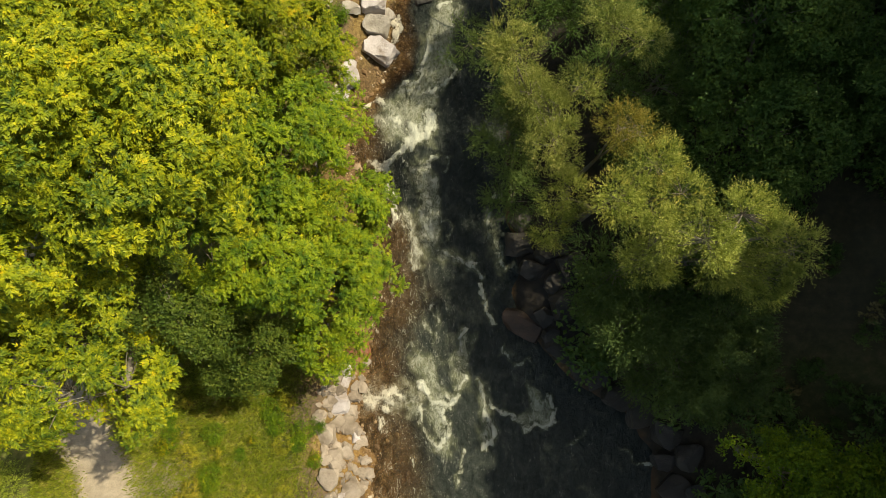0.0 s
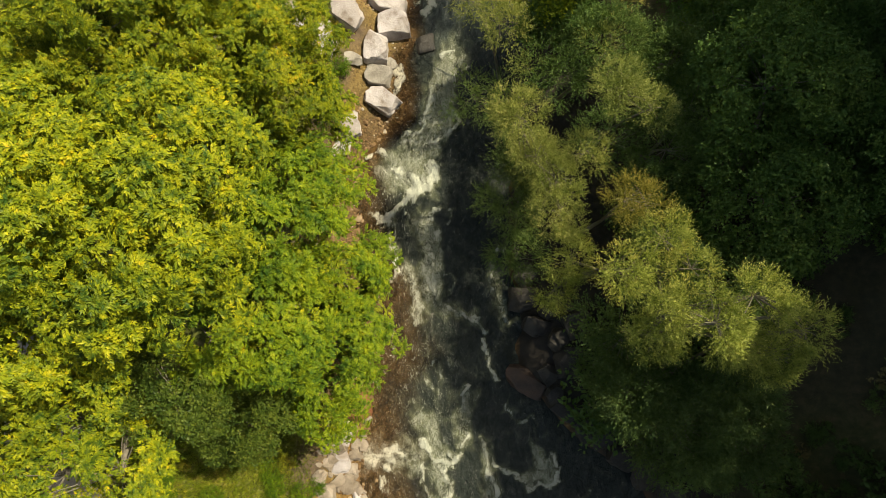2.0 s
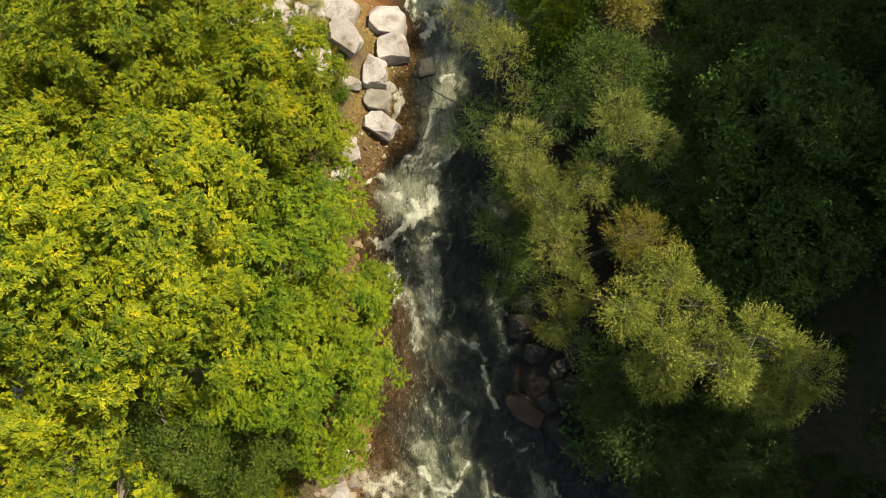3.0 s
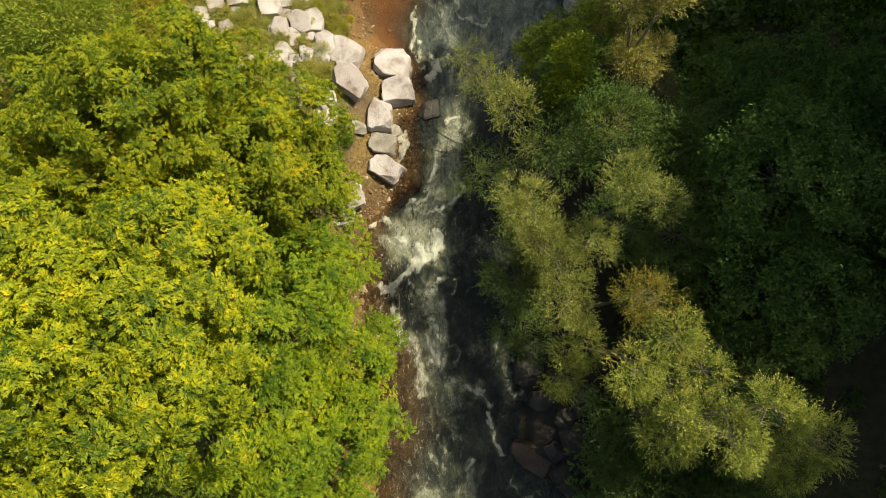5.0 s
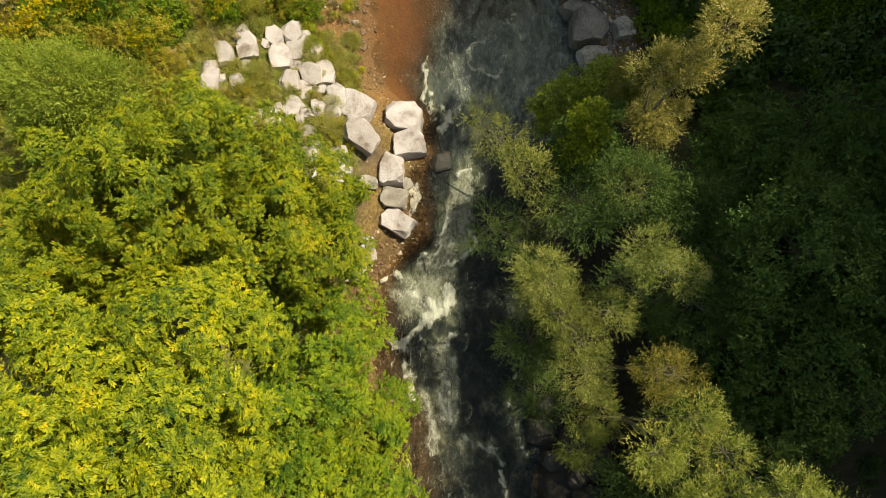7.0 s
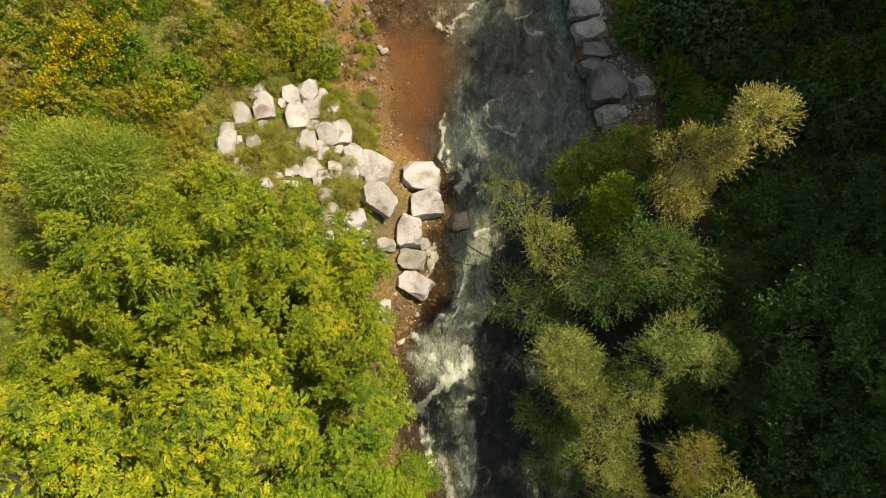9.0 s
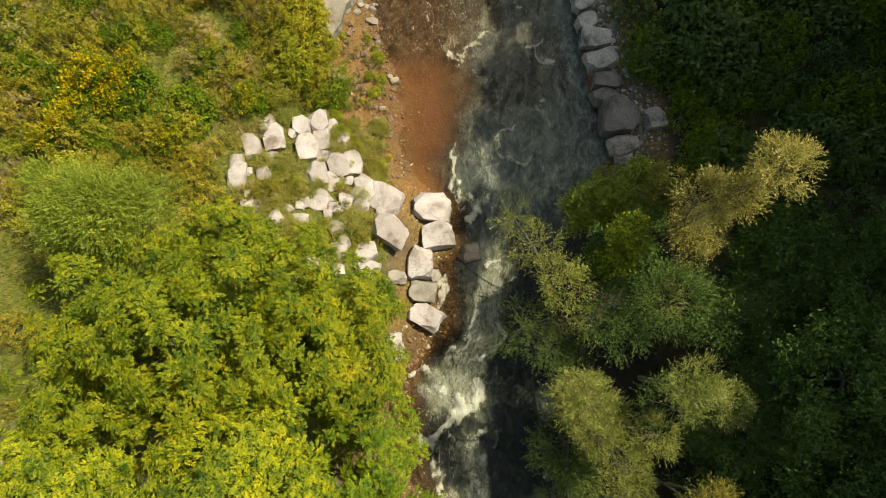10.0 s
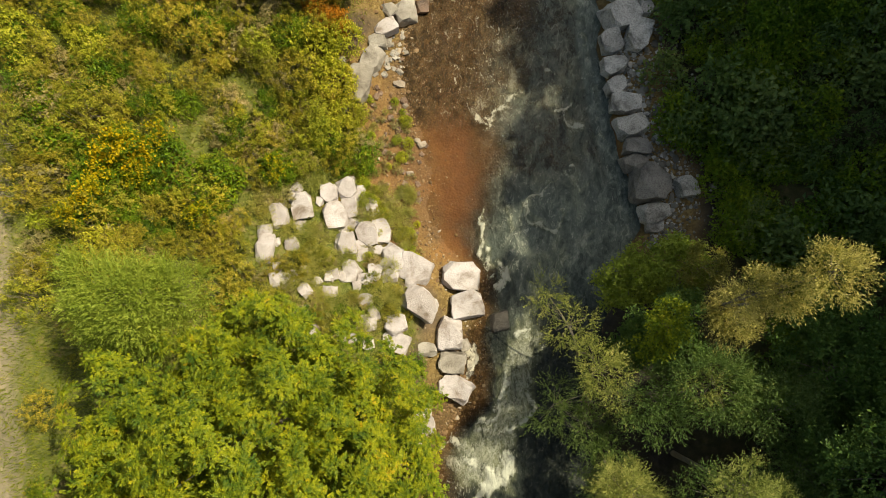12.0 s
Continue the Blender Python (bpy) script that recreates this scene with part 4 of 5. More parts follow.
for x, y, sx, sy, rz in (
    (-6.67, 20.16, 0.49, 0.8, 24), (-10.89, 18.02, 0.74, 1.13, 6), (-11.04, 18.78, 0.51, 0.62, 0), (-9.87, 18.31, 0.56, 0.52, 0), (-10.26, 16.75, 0.78, 0.69, -12),
    (-7.36, 17.19, 0.59, 0.95, 8), (-8.14, 16.2, 0.51, 0.65, 0), (-6.7, 16.0, 0.6, 0.42, 0), (-6.35, 15.43, 0.42, 0.55, 20), (-5.42, 14.98, 0.93, 0.79, 10),
    (-5.29, 14.24, 0.88, 0.74, -24), (-6.36, 18.17, 0.43, 0.39, 0), (-5.96, 17.58, 0.48, 0.44, 30), (-6.36, 17.17, 0.52, 0.67, 0), (-6.88, 16.91, 0.38, 0.43, 0),
    (-8.23, 16.91, 0.42, 0.37, 0), (-6.87, 14.96, 0.37, 0.32, 0), (-9.67, 19.28, 0.52, 0.3, 0), (-7.11, 19.3, 0.39, 0.39, 0), (-6.95, 17.95, 0.38, 0.53, 0),
    (-8.9, 20.31, 0.34, 0.39, 0), (-7.08, 16.59, 0.33, 0.33, 0), (-7.81, 19.19, 0.39, 0.3, 0), (-8.25, 26.86, 0.46, 0.38, 0), (-11.78, 22.3, 0.4, 0.55, 0), (-10.83, 22.74, 0.8, 0.6, 18),
):
    boulder(x, y, sx, sy, rz, ROCK_PALE, "pale boulder half overgrown by grass on the bank", "boulders on the bank", 0.7, 0.25)
for x, y, sx, sy, rz in ((-4.44, -3.5, 0.82, 0.95, 20), (-4.27, -2.35, 0.5, 0.95, 4)):
    boulder(x, y, sx, sy, rz, ROCK_PALE, "bright white flat rock at the water's edge", "rubble along the bank", 0.5, 0.2)
for x, y, sx, sy, rz in ((-4.27, 10.93, 0.85, 0.94, 20), (-4.7, 10.05, 0.85, 0.68, 0), (-4.21, 11.3, 0.61, 0.59, 0)):
    boulder(x, y, sx, sy, rz, ROCK_PALE, "pale boulder at the edge of the trees", "boulders on the bank", 0.6, 0.2)
boulder(-1.01, 15.17, 0.85, 0.8, 20, ROCK_SHADE, "wet dark boulder awash in the river", "boulders in the river", 0.6, 0.05, -0.05)
boulder(-3.7, -1.15, 0.95, 1.1, 20, ROCK_RUSTY, "rusty red-brown rock at the edge of the rapids", "rubble along the bank", 0.5, 0.25)
boulder(-4.13, 13.98, 0.7, 0.55, 10, ROCK_GREY, "brownish stone among gravel on the bank", "boulders on the bank", 0.6)
for x, y, sx, sy, rz, mat in (
    (4.74, 29.33, 1.5, 1.39, 20, ROCK_BLOCK), (5.32, 28.34, 0.98, 1.49, -14, ROCK_BLOCK), (4.19, 28.11, 0.94, 1.05, 20, ROCK_BLOCK), (4.37, 27.02, 1.2, 0.85, 14, ROCK_BLOCK),
    (4.44, 26.06, 0.9, 0.76, 12, ROCK_BLOCK), (4.8, 25.18, 1.44, 0.92, -4, ROCK_BLOCK), (5.02, 24.06, 1.43, 0.95, 6, ROCK_BLOCK), (5.23, 23.14, 1.17, 0.76, -4, ROCK_DARK),
    (5.15, 22.4, 1.12, 0.79, 12, ROCK_DARK), (5.72, 21.36, 1.46, 1.6, 3, ROCK_DARK), (5.91, 20.1, 1.2, 0.82, 12, ROCK_BLOCK), (5.9, 19.45, 0.75, 0.5, 0, ROCK_BLOCK),
    (7.2, 21.15, 0.84, 0.91, 12, ROCK_BLOCK), (5.73, 29.69, 0.6, 0.83, 8, ROCK_BLOCK), (4.7, 30.8, 1.2, 1.0, 12, ROCK_BLOCK), (4.8, 32.0, 1.1, 1.0, -14, ROCK_BLOCK),
):
    boulder(x, y, sx, sy, rz, mat, "grey stone block in the row that holds the shaded bank", "stone blocks along the bank", 0.8, 0.25, tilt=5.0, blocky=True)
for x, y, sx, sy, rz, mat in (
    (-7.4, 25.95, 1.05, 1.75, -8, ROCK_GREY), (-6.91, 27.15, 0.88, 1.3, -20, ROCK_GREY), (-6.58, 28.01, 0.77, 0.66, 10, ROCK_GREY), (-6.23, 28.66, 1.0, 0.72, 24, ROCK_PALE),
    (-5.43, 29.62, 1.1, 1.0, 24, ROCK_GREY), (-6.16, 29.68, 0.55, 0.67, 40, ROCK_GREY), (-5.6, 26.2, 0.5, 0.3, 0, ROCK_TAN), (-4.6, 30.07, 0.65, 0.55, 0, ROCK_BROWN),
    (-4.5, 23.25, 0.4, 0.25, 20, ROCK_TAN), (-8.1, 24.9, 0.5, 0.6, 0, ROCK_PALE),
):
    boulder(x, y, sx, sy, rz, mat, "angular stone at the edge of the gravel bar", "boulders by the gravel bar", 0.7, blocky=sx > 0.7)
# Right-bank rocks: their materials hold the shade as darker colour.
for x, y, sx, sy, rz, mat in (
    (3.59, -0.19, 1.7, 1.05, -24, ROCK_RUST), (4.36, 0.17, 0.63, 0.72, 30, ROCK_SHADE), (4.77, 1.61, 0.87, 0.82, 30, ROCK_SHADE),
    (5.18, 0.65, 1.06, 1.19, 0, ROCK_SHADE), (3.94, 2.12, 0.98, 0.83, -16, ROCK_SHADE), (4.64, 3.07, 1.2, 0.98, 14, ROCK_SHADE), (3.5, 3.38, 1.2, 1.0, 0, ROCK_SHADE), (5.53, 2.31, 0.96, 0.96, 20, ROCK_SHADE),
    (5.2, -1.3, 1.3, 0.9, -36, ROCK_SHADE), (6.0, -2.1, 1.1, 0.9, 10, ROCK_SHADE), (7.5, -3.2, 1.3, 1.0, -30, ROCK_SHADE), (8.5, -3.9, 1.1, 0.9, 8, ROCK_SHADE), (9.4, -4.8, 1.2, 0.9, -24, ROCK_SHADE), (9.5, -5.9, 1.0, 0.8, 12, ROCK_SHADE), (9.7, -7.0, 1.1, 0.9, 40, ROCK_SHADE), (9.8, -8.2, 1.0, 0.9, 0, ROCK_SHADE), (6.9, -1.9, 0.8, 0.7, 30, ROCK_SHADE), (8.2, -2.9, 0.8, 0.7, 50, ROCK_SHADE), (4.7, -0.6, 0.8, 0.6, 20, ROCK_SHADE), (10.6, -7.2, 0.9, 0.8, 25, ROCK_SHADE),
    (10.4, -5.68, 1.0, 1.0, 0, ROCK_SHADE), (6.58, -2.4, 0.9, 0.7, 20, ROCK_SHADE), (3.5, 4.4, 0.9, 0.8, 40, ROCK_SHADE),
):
    boulder(x, y, sx, sy, rz, mat, "weathered rock on the river bank, shade darkened into its colour", "rocks on the shaded bank", 0.6, 0.25)
g0 = np.random.default_rng(31)
for x, y, sx, sy, rz in ((-4.18, -4.49, 0.68, 0.85, 8), (-4.12, -5.61, 0.57, 0.65, 20), (-4.53, -5.81, 0.61, 0.96, 10), (-4.96, -4.78, 0.81, 0.92, 0), (-4.76, -6.55, 0.84, 0.9, 0),
                         (-3.84, -7.09, 0.81, 0.92, 30), (-3.46, -6.5, 0.38, 0.51, 10), (-3.42, -1.78, 0.54, 0.49, 40), (-5.03, -2.98, 0.33, 0.51, 10), (-4.93, -3.52, 0.53, 0.42, 0), (-4.6, -8.0, 0.6, 0.5, 35)):
    boulder(x, y, sx * 0.92, sy * 0.92, rz, ROCK_TAN, "flat pale slab in the rubble strip beside the river", "rubble along the bank", 0.5, 0.25, blocky=True)
small = []
for k in range(210):
    y = g0.uniform(-9, -1.8)
    x = float(np.interp(y, LEFT_Y, LEFT_X)) + 0.1 - 1.75 * g0.uniform(0, 1)
    s = 0.13 + 0.36 * g0.uniform(0, 1) ** 2.2
    boulder(x, y, s, s * g0.uniform(0.6, 1.1), g0.uniform(0, 180), ROCK_TAN if g0.random() < 0.93 else ROCK_PALE, "pale broken stone in the rubble strip beside the river", "rubble along the bank", 0.7, 0.22, tilt=20.0, heap=small if s < 0.24 else None)
stone_heap(small, ROCK_TAN, "small broken pale stones strewn through the rubble strip")
for k in range(52):
    x, y = g0.uniform(-10.6, -4.8), g0.uniform(14.2, 21.0)
    if x > -4.8 - 0.62 * (y - 16.5) + 0.2 or x < -11.5:
        continue
    s = g0.uniform(0.28, 0.6)
    boulder(x, y, s, s * g0.uniform(0.7, 1.2), g0.uniform(0, 180), ROCK_PALE, "small pale stone among grass on the bank", "boulders on the bank", 0.65, 0.3)
small = []
for k in range(46):
    s = g0.uniform(0.1, 0.26)
    boulder(-6.0 + g0.normal(0, 0.35), 27.7 + g0.normal(0, 0.55), s, s * g0.uniform(0.7, 1.2), g0.uniform(0, 180), ROCK_GREY, "small grey stone in the patch of rubble above the bar", "rubble above the bar", 0.6, 0.3, tilt=20.0, heap=small)
stone_heap(small, ROCK_GREY, "patch of small grey stones above the mud bar")
small = []
for k in range(42):
    y = g0.uniform(18.5, 27.5)
    x = g0.uniform(-6.2, -3.9) - 0.25 * max(0.0, y - 22)
    s = g0.uniform(0.1, 0.28)
    boulder(x, y, s, s * g0.uniform(0.7, 1.2), g0.uniform(0, 180), ROCK_BROWN if k % 6 else ROCK_TAN, "small brown stone lying on the mud bar", "stones on the mud bar", 0.6, 0.3, heap=small if s < 0.19 else None)
stone_heap(small, ROCK_BROWN, "small brown stones lying on the mud bar")


def build_gravel():
    g = np.random.default_rng(12)
    bm = bmesh.new()
    bmesh.ops.create_icosphere(bm, subdivisions=1, radius=1)
    form = np.array([v.co[:] for v in bm.verts])
    tri = np.array([[v.index for v in f.verts] for f in bm.faces])
    bm.free()
    n = 7000
    y = g.uniform(-11, 33, n)
    xl = np.interp(y, LEFT_Y, LEFT_X)
    x = xl + 0.3 - np.abs(g.normal(0, 1.0, n)) * (0.9 + 1.9 * bar(xl, y))
    x = np.where(g.random(n) < 0.3, xl + g.uniform(0, 1, n) * np.interp(y, (-10, 0, 10, 16, 20, 27), (2.0, 1.2, 0.8, 0.6, 1.4, 3.6)), x)
    smear = (np.abs(x + 2.7 + 0.1 * (y - 21)) < 1.1) & (y > 17.6) & (y < 25) & (g.random(n) < 0.9)
    x = np.where(smear, xl - g.uniform(0.2, 2.4, n), x)
    z = height(x, y)
    s = np.exp(g.normal(-3.2, 0.5, n)).clip(0.02, 0.16) * (1 - 0.35 * bar(x, y))
    a = g.uniform(0, 6.28, n)
    v = form[None] * (s[:, None, None] * g.uniform(0.6, 1.4, (n, 1, 3))) * np.array((1, 1, 0.6)) * (1 + g.normal(0, 0.1, (n, len(form), 1)))
    c, d = np.cos(a)[:, None], np.sin(a)[:, None]
    v = np.stack((v[..., 0] * c - v[..., 1] * d, v[..., 0] * d + v[..., 1] * c, v[..., 2]), -1)
    v += np.stack((x, y, z + s * 0.2), 1)[:, None, :]
    f = tri[None] + (np.arange(n) * len(form))[:, None, None]
    nd = Nodes("gravel")
    each = nd.add("ShaderNodeNewGeometry").outputs["Random Per Island"]
    col = nd.ramp(each, [(0.0, (0.09, 0.050, 0.020)), (0.65, (0.20, 0.120, 0.052)), (0.94, (0.30, 0.21, 0.12)), (1.0, (0.48, 0.42, 0.34))])
    b = nd.add("ShaderNodeBsdfPrincipled", Base_Color=col, Roughness=0.8)
    tagged(new("gravel", mesh_of("gravel", v.reshape(-1, 3), f.reshape(-1, 3), nd.done(b.outputs[0]))), "brown and grey river gravel along the water's edge", "gravel", kind="stuff")


def build_grey_gravel():
    """Loose grey stones behind the row of blocks on the shaded bank."""
    g = np.random.default_rng(15)
    bm = bmesh.new()
    bmesh.ops.create_icosphere(bm, subdivisions=1, radius=1)
    form = np.array([v.co[:] for v in bm.verts])
    tri = np.array([[v.index for v in f.verts] for f in bm.faces])
    bm.free()
    n = 2600
    y = g.uniform(18.5, 33, n)
    x = np.interp(y, RIGHT_Y, RIGHT_X) + 0.5 + np.abs(g.normal(0, 1.15, n))
    s = np.exp(g.normal(-2.9, 0.45, n)).clip(0.025, 0.16)
    v = form[None] * (s[:, None, None] * g.uniform(0.6, 1.4, (n, 1, 3))) * np.array((1, 1, 0.6)) * (1 + g.normal(0, 0.12, (n, len(form), 1)))
    v += np.stack((x, y, height(x, y) + s * 0.2), 1)[:, None, :]
    f = tri[None] + (np.arange(n) * len(form))[:, None, None]
    nd = Nodes("grey_gravel")
    each = nd.add("ShaderNodeNewGeometry").outputs["Random Per Island"]
    col = nd.ramp(each, [(0.0, (0.08, 0.075, 0.06)), (0.6, (0.20, 0.19, 0.16)), (0.95, (0.38, 0.37, 0.33)), (1.0, (0.5, 0.5, 0.46))])
    b = nd.add("ShaderNodeBsdfPrincipled", Base_Color=col, Roughness=0.85)
    tagged(new("gravel", mesh_of("gravel", v.reshape(-1, 3), f.reshape(-1, 3), nd.done(b.outputs[0]))), "loose grey gravel behind the row of stone blocks", "gravel", kind="stuff")


build_gravel()
build_grey_gravel()


def at(x, y):
    return (x, y, float(height(x, y)))


# ---- sunlit trees ----
tree("ash_tree", "tall yellow-green ash tree with feathery leaves in full sun", "tree", at(-9.5, 4.5),
     [(-8.6, 4.6, 11.2, 3.4, 3.4, 4.2), (-11.8, 1.6, 9.6, 3.2, 3.2, 3.8), (-9.4, -2.0, 9.0, 1.9, 1.2, 1.6), (-10.6, -0.6, 8.6, 1.6, 1.4, 1.6), (-12.6, 5.8, 10.0, 3.4, 3.4, 4.0),
      (-7.9, 7.2, 9.9, 2.1, 2.2, 3.4), (-13.9, -0.2, 7.5, 2.4, 1.6, 2.4), (-12.3, -1.9, 9.3, 1.8, 1.2, 1.7), (-11.0, -2.1, 9.1, 1.5, 1.1, 1.7), (-15.4, 1.2, 8.6, 2.4, 2.4, 2.6), (-13.2, 2.6, 9.4, 2.2, 2.0, 2.4), (-11.0, 3.4, 11.2, 1.9, 1.9, 2.2)], "pinnate", LEAF["yellow"], 0.95, 12, 0.33, 0.90, 11, 0.34, bough=1.1)
tree("ash_tree", "bright green ash tree leaning over the river bank", "tree", at(-5.6, 3.2),
     [(-5.6, 2.2, 7.6, 2.0, 2.2, 2.5), (-5.4, 5.2, 7.4, 2.2, 2.2, 2.8), (-3.9, 1.6, 4.8, 1.5, 2.0, 2.0), (-3.75, 4.0, 3.6, 1.7, 2.0, 2.0), (-4.6, 7.5, 4.6, 1.6, 1.8, 2.0), (-4.4, -0.6, 4.0, 1.4, 1.4, 1.8), (-3.3, 2.2, 2.8, 1.2, 1.6, 1.5), (-3.7, 3.8, 5.0, 1.1, 1.1, 1.1), (-7.1, 1.8, 8.7, 1.5, 1.4, 1.5), (-5.3, 2.0, 8.3, 1.4, 1.3, 1.4)],
     "pinnate", LEAF["lime"], 0.80, 11, 0.28, 0.80, 12, 0.22, bough=0.95)
tree("maple_tree", "round olive-green tree with small leaves beside the boulders", "tree", at(-9.0, 11.5),
     [(-9.0, 11.4, 7.6, 3.8, 3.2, 4.0), (-9.6, 11.1, 10.3, 2.3, 2.2, 2.5), (-6.2, 11.2, 6.0, 2.6, 3.0, 3.4), (-12.2, 10.8, 7.4, 3.0, 3.0, 3.2), (-9.6, 13.8, 6.0, 3.0, 2.2, 3.4), (-5.4, 9.6, 4.8, 1.8, 1.8, 2.6)],
     "pinnate", LEAF["olive"], 0.82, 11, 0.26, 0.74, 13, 0.28, bough=0.85)
tree("willow_bush", "soft pale-green feathery willow in the scrub", "tree", at(-13.9, 15.6),
     [(-14.4, 15.8, 7.2, 1.3, 0.9, 1.1), (-13.2, 15.5, 7.6, 1.1, 0.8, 1.1), (-12.5, 15.8, 6.6, 0.8, 0.6, 0.8), (-13.6, 14.7, 6.4, 1.3, 0.8, 1.0), (-14.9, 14.9, 6.0, 0.9, 0.7, 0.9)],
     "willow", LEAF["soft"], 0.5, 10, 0.34, 1.0, 14, 0.12, bough=0.6)
tree("willow_bush", "grey-green bush beside the dirt track", "bush", at(-16.6, -6.8),
     [(-16.4, -6.6, 4.2, 1.3, 1.0, 1.2), (-17.4, -7.4, 3.8, 1.2, 1.0, 1.2)], "willow", LEAF["soft"], 0.55, 10, 0.36, 1.0, 16, 0.07, bough=0.6)
tree("hazel_bush", "dull green hazel growing up between taller trees", "tree", at(-7.8, 1.0),
     [(-8.1, 0.3, 8.8, 1.5, 1.3, 1.6), (-7.0, 0.4, 6.6, 1.6, 1.6, 2.0), (-7.0, -1.2, 5.0, 1.6, 1.4, 1.8)], "oval", LEAF["dull"], 0.70, 15, 0.30, 0.82, 15, 0.14, bough=0.9)

# ---- trees on the shaded bank ----
tree("willow_tree", "olive willow whose top catches the sun above the river", "tree", at(4.0, 8.8),
     [(2.5, 9.5, 6.7, 0.7, 0.8, 0.7), (3.2, 8.2, 6.0, 0.5, 0.6, 0.5), (3.9, 7.4, 6.0, 0.7, 0.6, 0.6), (4.9, 8.3, 6.4, 0.5, 0.45, 0.5), (4.0, 6.2, 6.2, 0.75, 0.7, 0.7), (3.7, 8.6, 3.6, 1.0, 1.2, 1.0)],
     "willow", LEAF["willow"], 0.44, 14, 0.23, 0.64, 21, 0.1, twigs=True, bough=0.42)
tree("willow_tree", "olive willow with a rounded top in the sun", "tree", at(6.2, 9.8),
     [(5.7, 9.8, 8.0, 0.75, 0.7, 0.7), (6.9, 9.5, 7.4, 0.4, 0.4, 0.4)],
     "willow", LEAF["willow"], 0.44, 14, 0.23, 0.64, 31, 0.1, twigs=True, bough=0.42)
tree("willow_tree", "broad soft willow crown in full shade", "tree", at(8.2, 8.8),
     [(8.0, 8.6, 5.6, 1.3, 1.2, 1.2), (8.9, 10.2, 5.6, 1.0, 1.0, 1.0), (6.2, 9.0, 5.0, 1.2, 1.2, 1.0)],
     "willow", LEAF["shade_green"], 0.6, 9, 0.36, 0.95, 38, 0.12, bough=0.8)
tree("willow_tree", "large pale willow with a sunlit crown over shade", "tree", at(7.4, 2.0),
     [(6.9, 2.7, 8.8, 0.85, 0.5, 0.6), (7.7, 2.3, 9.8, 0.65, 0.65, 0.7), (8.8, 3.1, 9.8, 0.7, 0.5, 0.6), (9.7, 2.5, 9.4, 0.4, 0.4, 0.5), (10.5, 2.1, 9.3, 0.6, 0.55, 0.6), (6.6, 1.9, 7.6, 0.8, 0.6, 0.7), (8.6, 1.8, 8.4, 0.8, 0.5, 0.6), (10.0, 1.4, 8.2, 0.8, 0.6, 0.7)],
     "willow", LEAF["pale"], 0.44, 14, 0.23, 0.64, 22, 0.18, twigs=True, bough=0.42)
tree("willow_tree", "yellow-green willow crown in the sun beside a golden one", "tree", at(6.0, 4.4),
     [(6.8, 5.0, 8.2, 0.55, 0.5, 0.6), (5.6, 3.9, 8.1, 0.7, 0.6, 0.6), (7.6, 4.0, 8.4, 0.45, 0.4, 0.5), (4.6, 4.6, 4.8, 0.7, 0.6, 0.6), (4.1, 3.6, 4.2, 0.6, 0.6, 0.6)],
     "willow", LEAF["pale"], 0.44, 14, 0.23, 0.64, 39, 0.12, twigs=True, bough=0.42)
tree("willow_tree", "broad green willow over the rocks, shade darkened into its leaf colour", "tree", at(8.0, -0.4),
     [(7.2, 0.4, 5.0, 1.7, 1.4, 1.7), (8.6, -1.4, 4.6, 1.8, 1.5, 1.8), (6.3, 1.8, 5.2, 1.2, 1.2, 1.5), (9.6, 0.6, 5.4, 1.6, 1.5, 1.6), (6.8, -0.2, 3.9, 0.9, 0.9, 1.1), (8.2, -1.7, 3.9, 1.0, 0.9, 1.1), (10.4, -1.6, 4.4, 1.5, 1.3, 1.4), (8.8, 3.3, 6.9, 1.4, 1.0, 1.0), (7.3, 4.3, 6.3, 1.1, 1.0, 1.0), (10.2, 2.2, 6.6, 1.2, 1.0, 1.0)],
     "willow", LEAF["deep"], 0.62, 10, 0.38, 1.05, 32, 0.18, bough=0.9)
tree("willow_tree", "golden-brown willow turning with autumn", "tree", at(5.8, 6.2),
     [(5.8, 6.3, 7.8, 0.6, 0.7, 0.6), (6.6, 6.2, 7.4, 0.4, 0.4, 0.4)], "willow", LEAF["golden"], 0.46, 9, 0.24, 0.66, 23, 0.08, twigs=True, bough=0.42)
tree("willow_bush", "sparse olive willow bush over the water", "bush", at(2.6, 13.4),
     [(2.0, 13.5, 5.5, 0.75, 0.9, 0.6), (1.3, 15.0, 4.2, 0.6, 0.7, 0.5), (0.6, 16.2, 3.4, 0.4, 0.6, 0.4)], "willow", LEAF["willow"], 0.5, 7, 0.28, 0.75, 24, 0.07, twigs=True, bough=0.45)
tree("willow_bush", "small yellow-green bush catching a little sun", "bush", at(3.3, 12.2),
     [(3.2, 12.2, 4.3, 0.35, 0.3, 0.35), (5.7, 12.8, 5.3, 0.35, 0.35, 0.35)], "willow", LEAF["willow"], 0.45, 8, 0.25, 0.7, 40, 0.05, twigs=True, bough=0.4)
tree("willow_bush", "thin low willow reaching out over the rapids", "bush", at(2.5, 11.4),
     [(1.1, 11.9, 2.0, 0.6, 0.9, 0.6), (2.2, 11.2, 2.6, 0.7, 0.8, 0.8), (2.6, 12.0, 2.2, 0.7, 0.7, 0.7)], "willow", LEAF["shade_green"], 0.6, 6, 0.34, 0.9, 37, 0.06, twigs=True, bough=0.5)
# One bush in two pieces: the sunlit top is painted in lime leaves.
tree("alder_bush", "top of a dense green bush, sunlight put into its brighter leaf colour", "bush", at(4.7, 14.8),
     [(4.4, 15.0, 6.1, 0.6, 0.5, 0.5), (4.1, 14.5, 5.2, 0.55, 0.5, 0.5)], "oval", LEAF["lime"], 0.55, 12, 0.3, 0.95, 25, 0.1, bough=0.4)
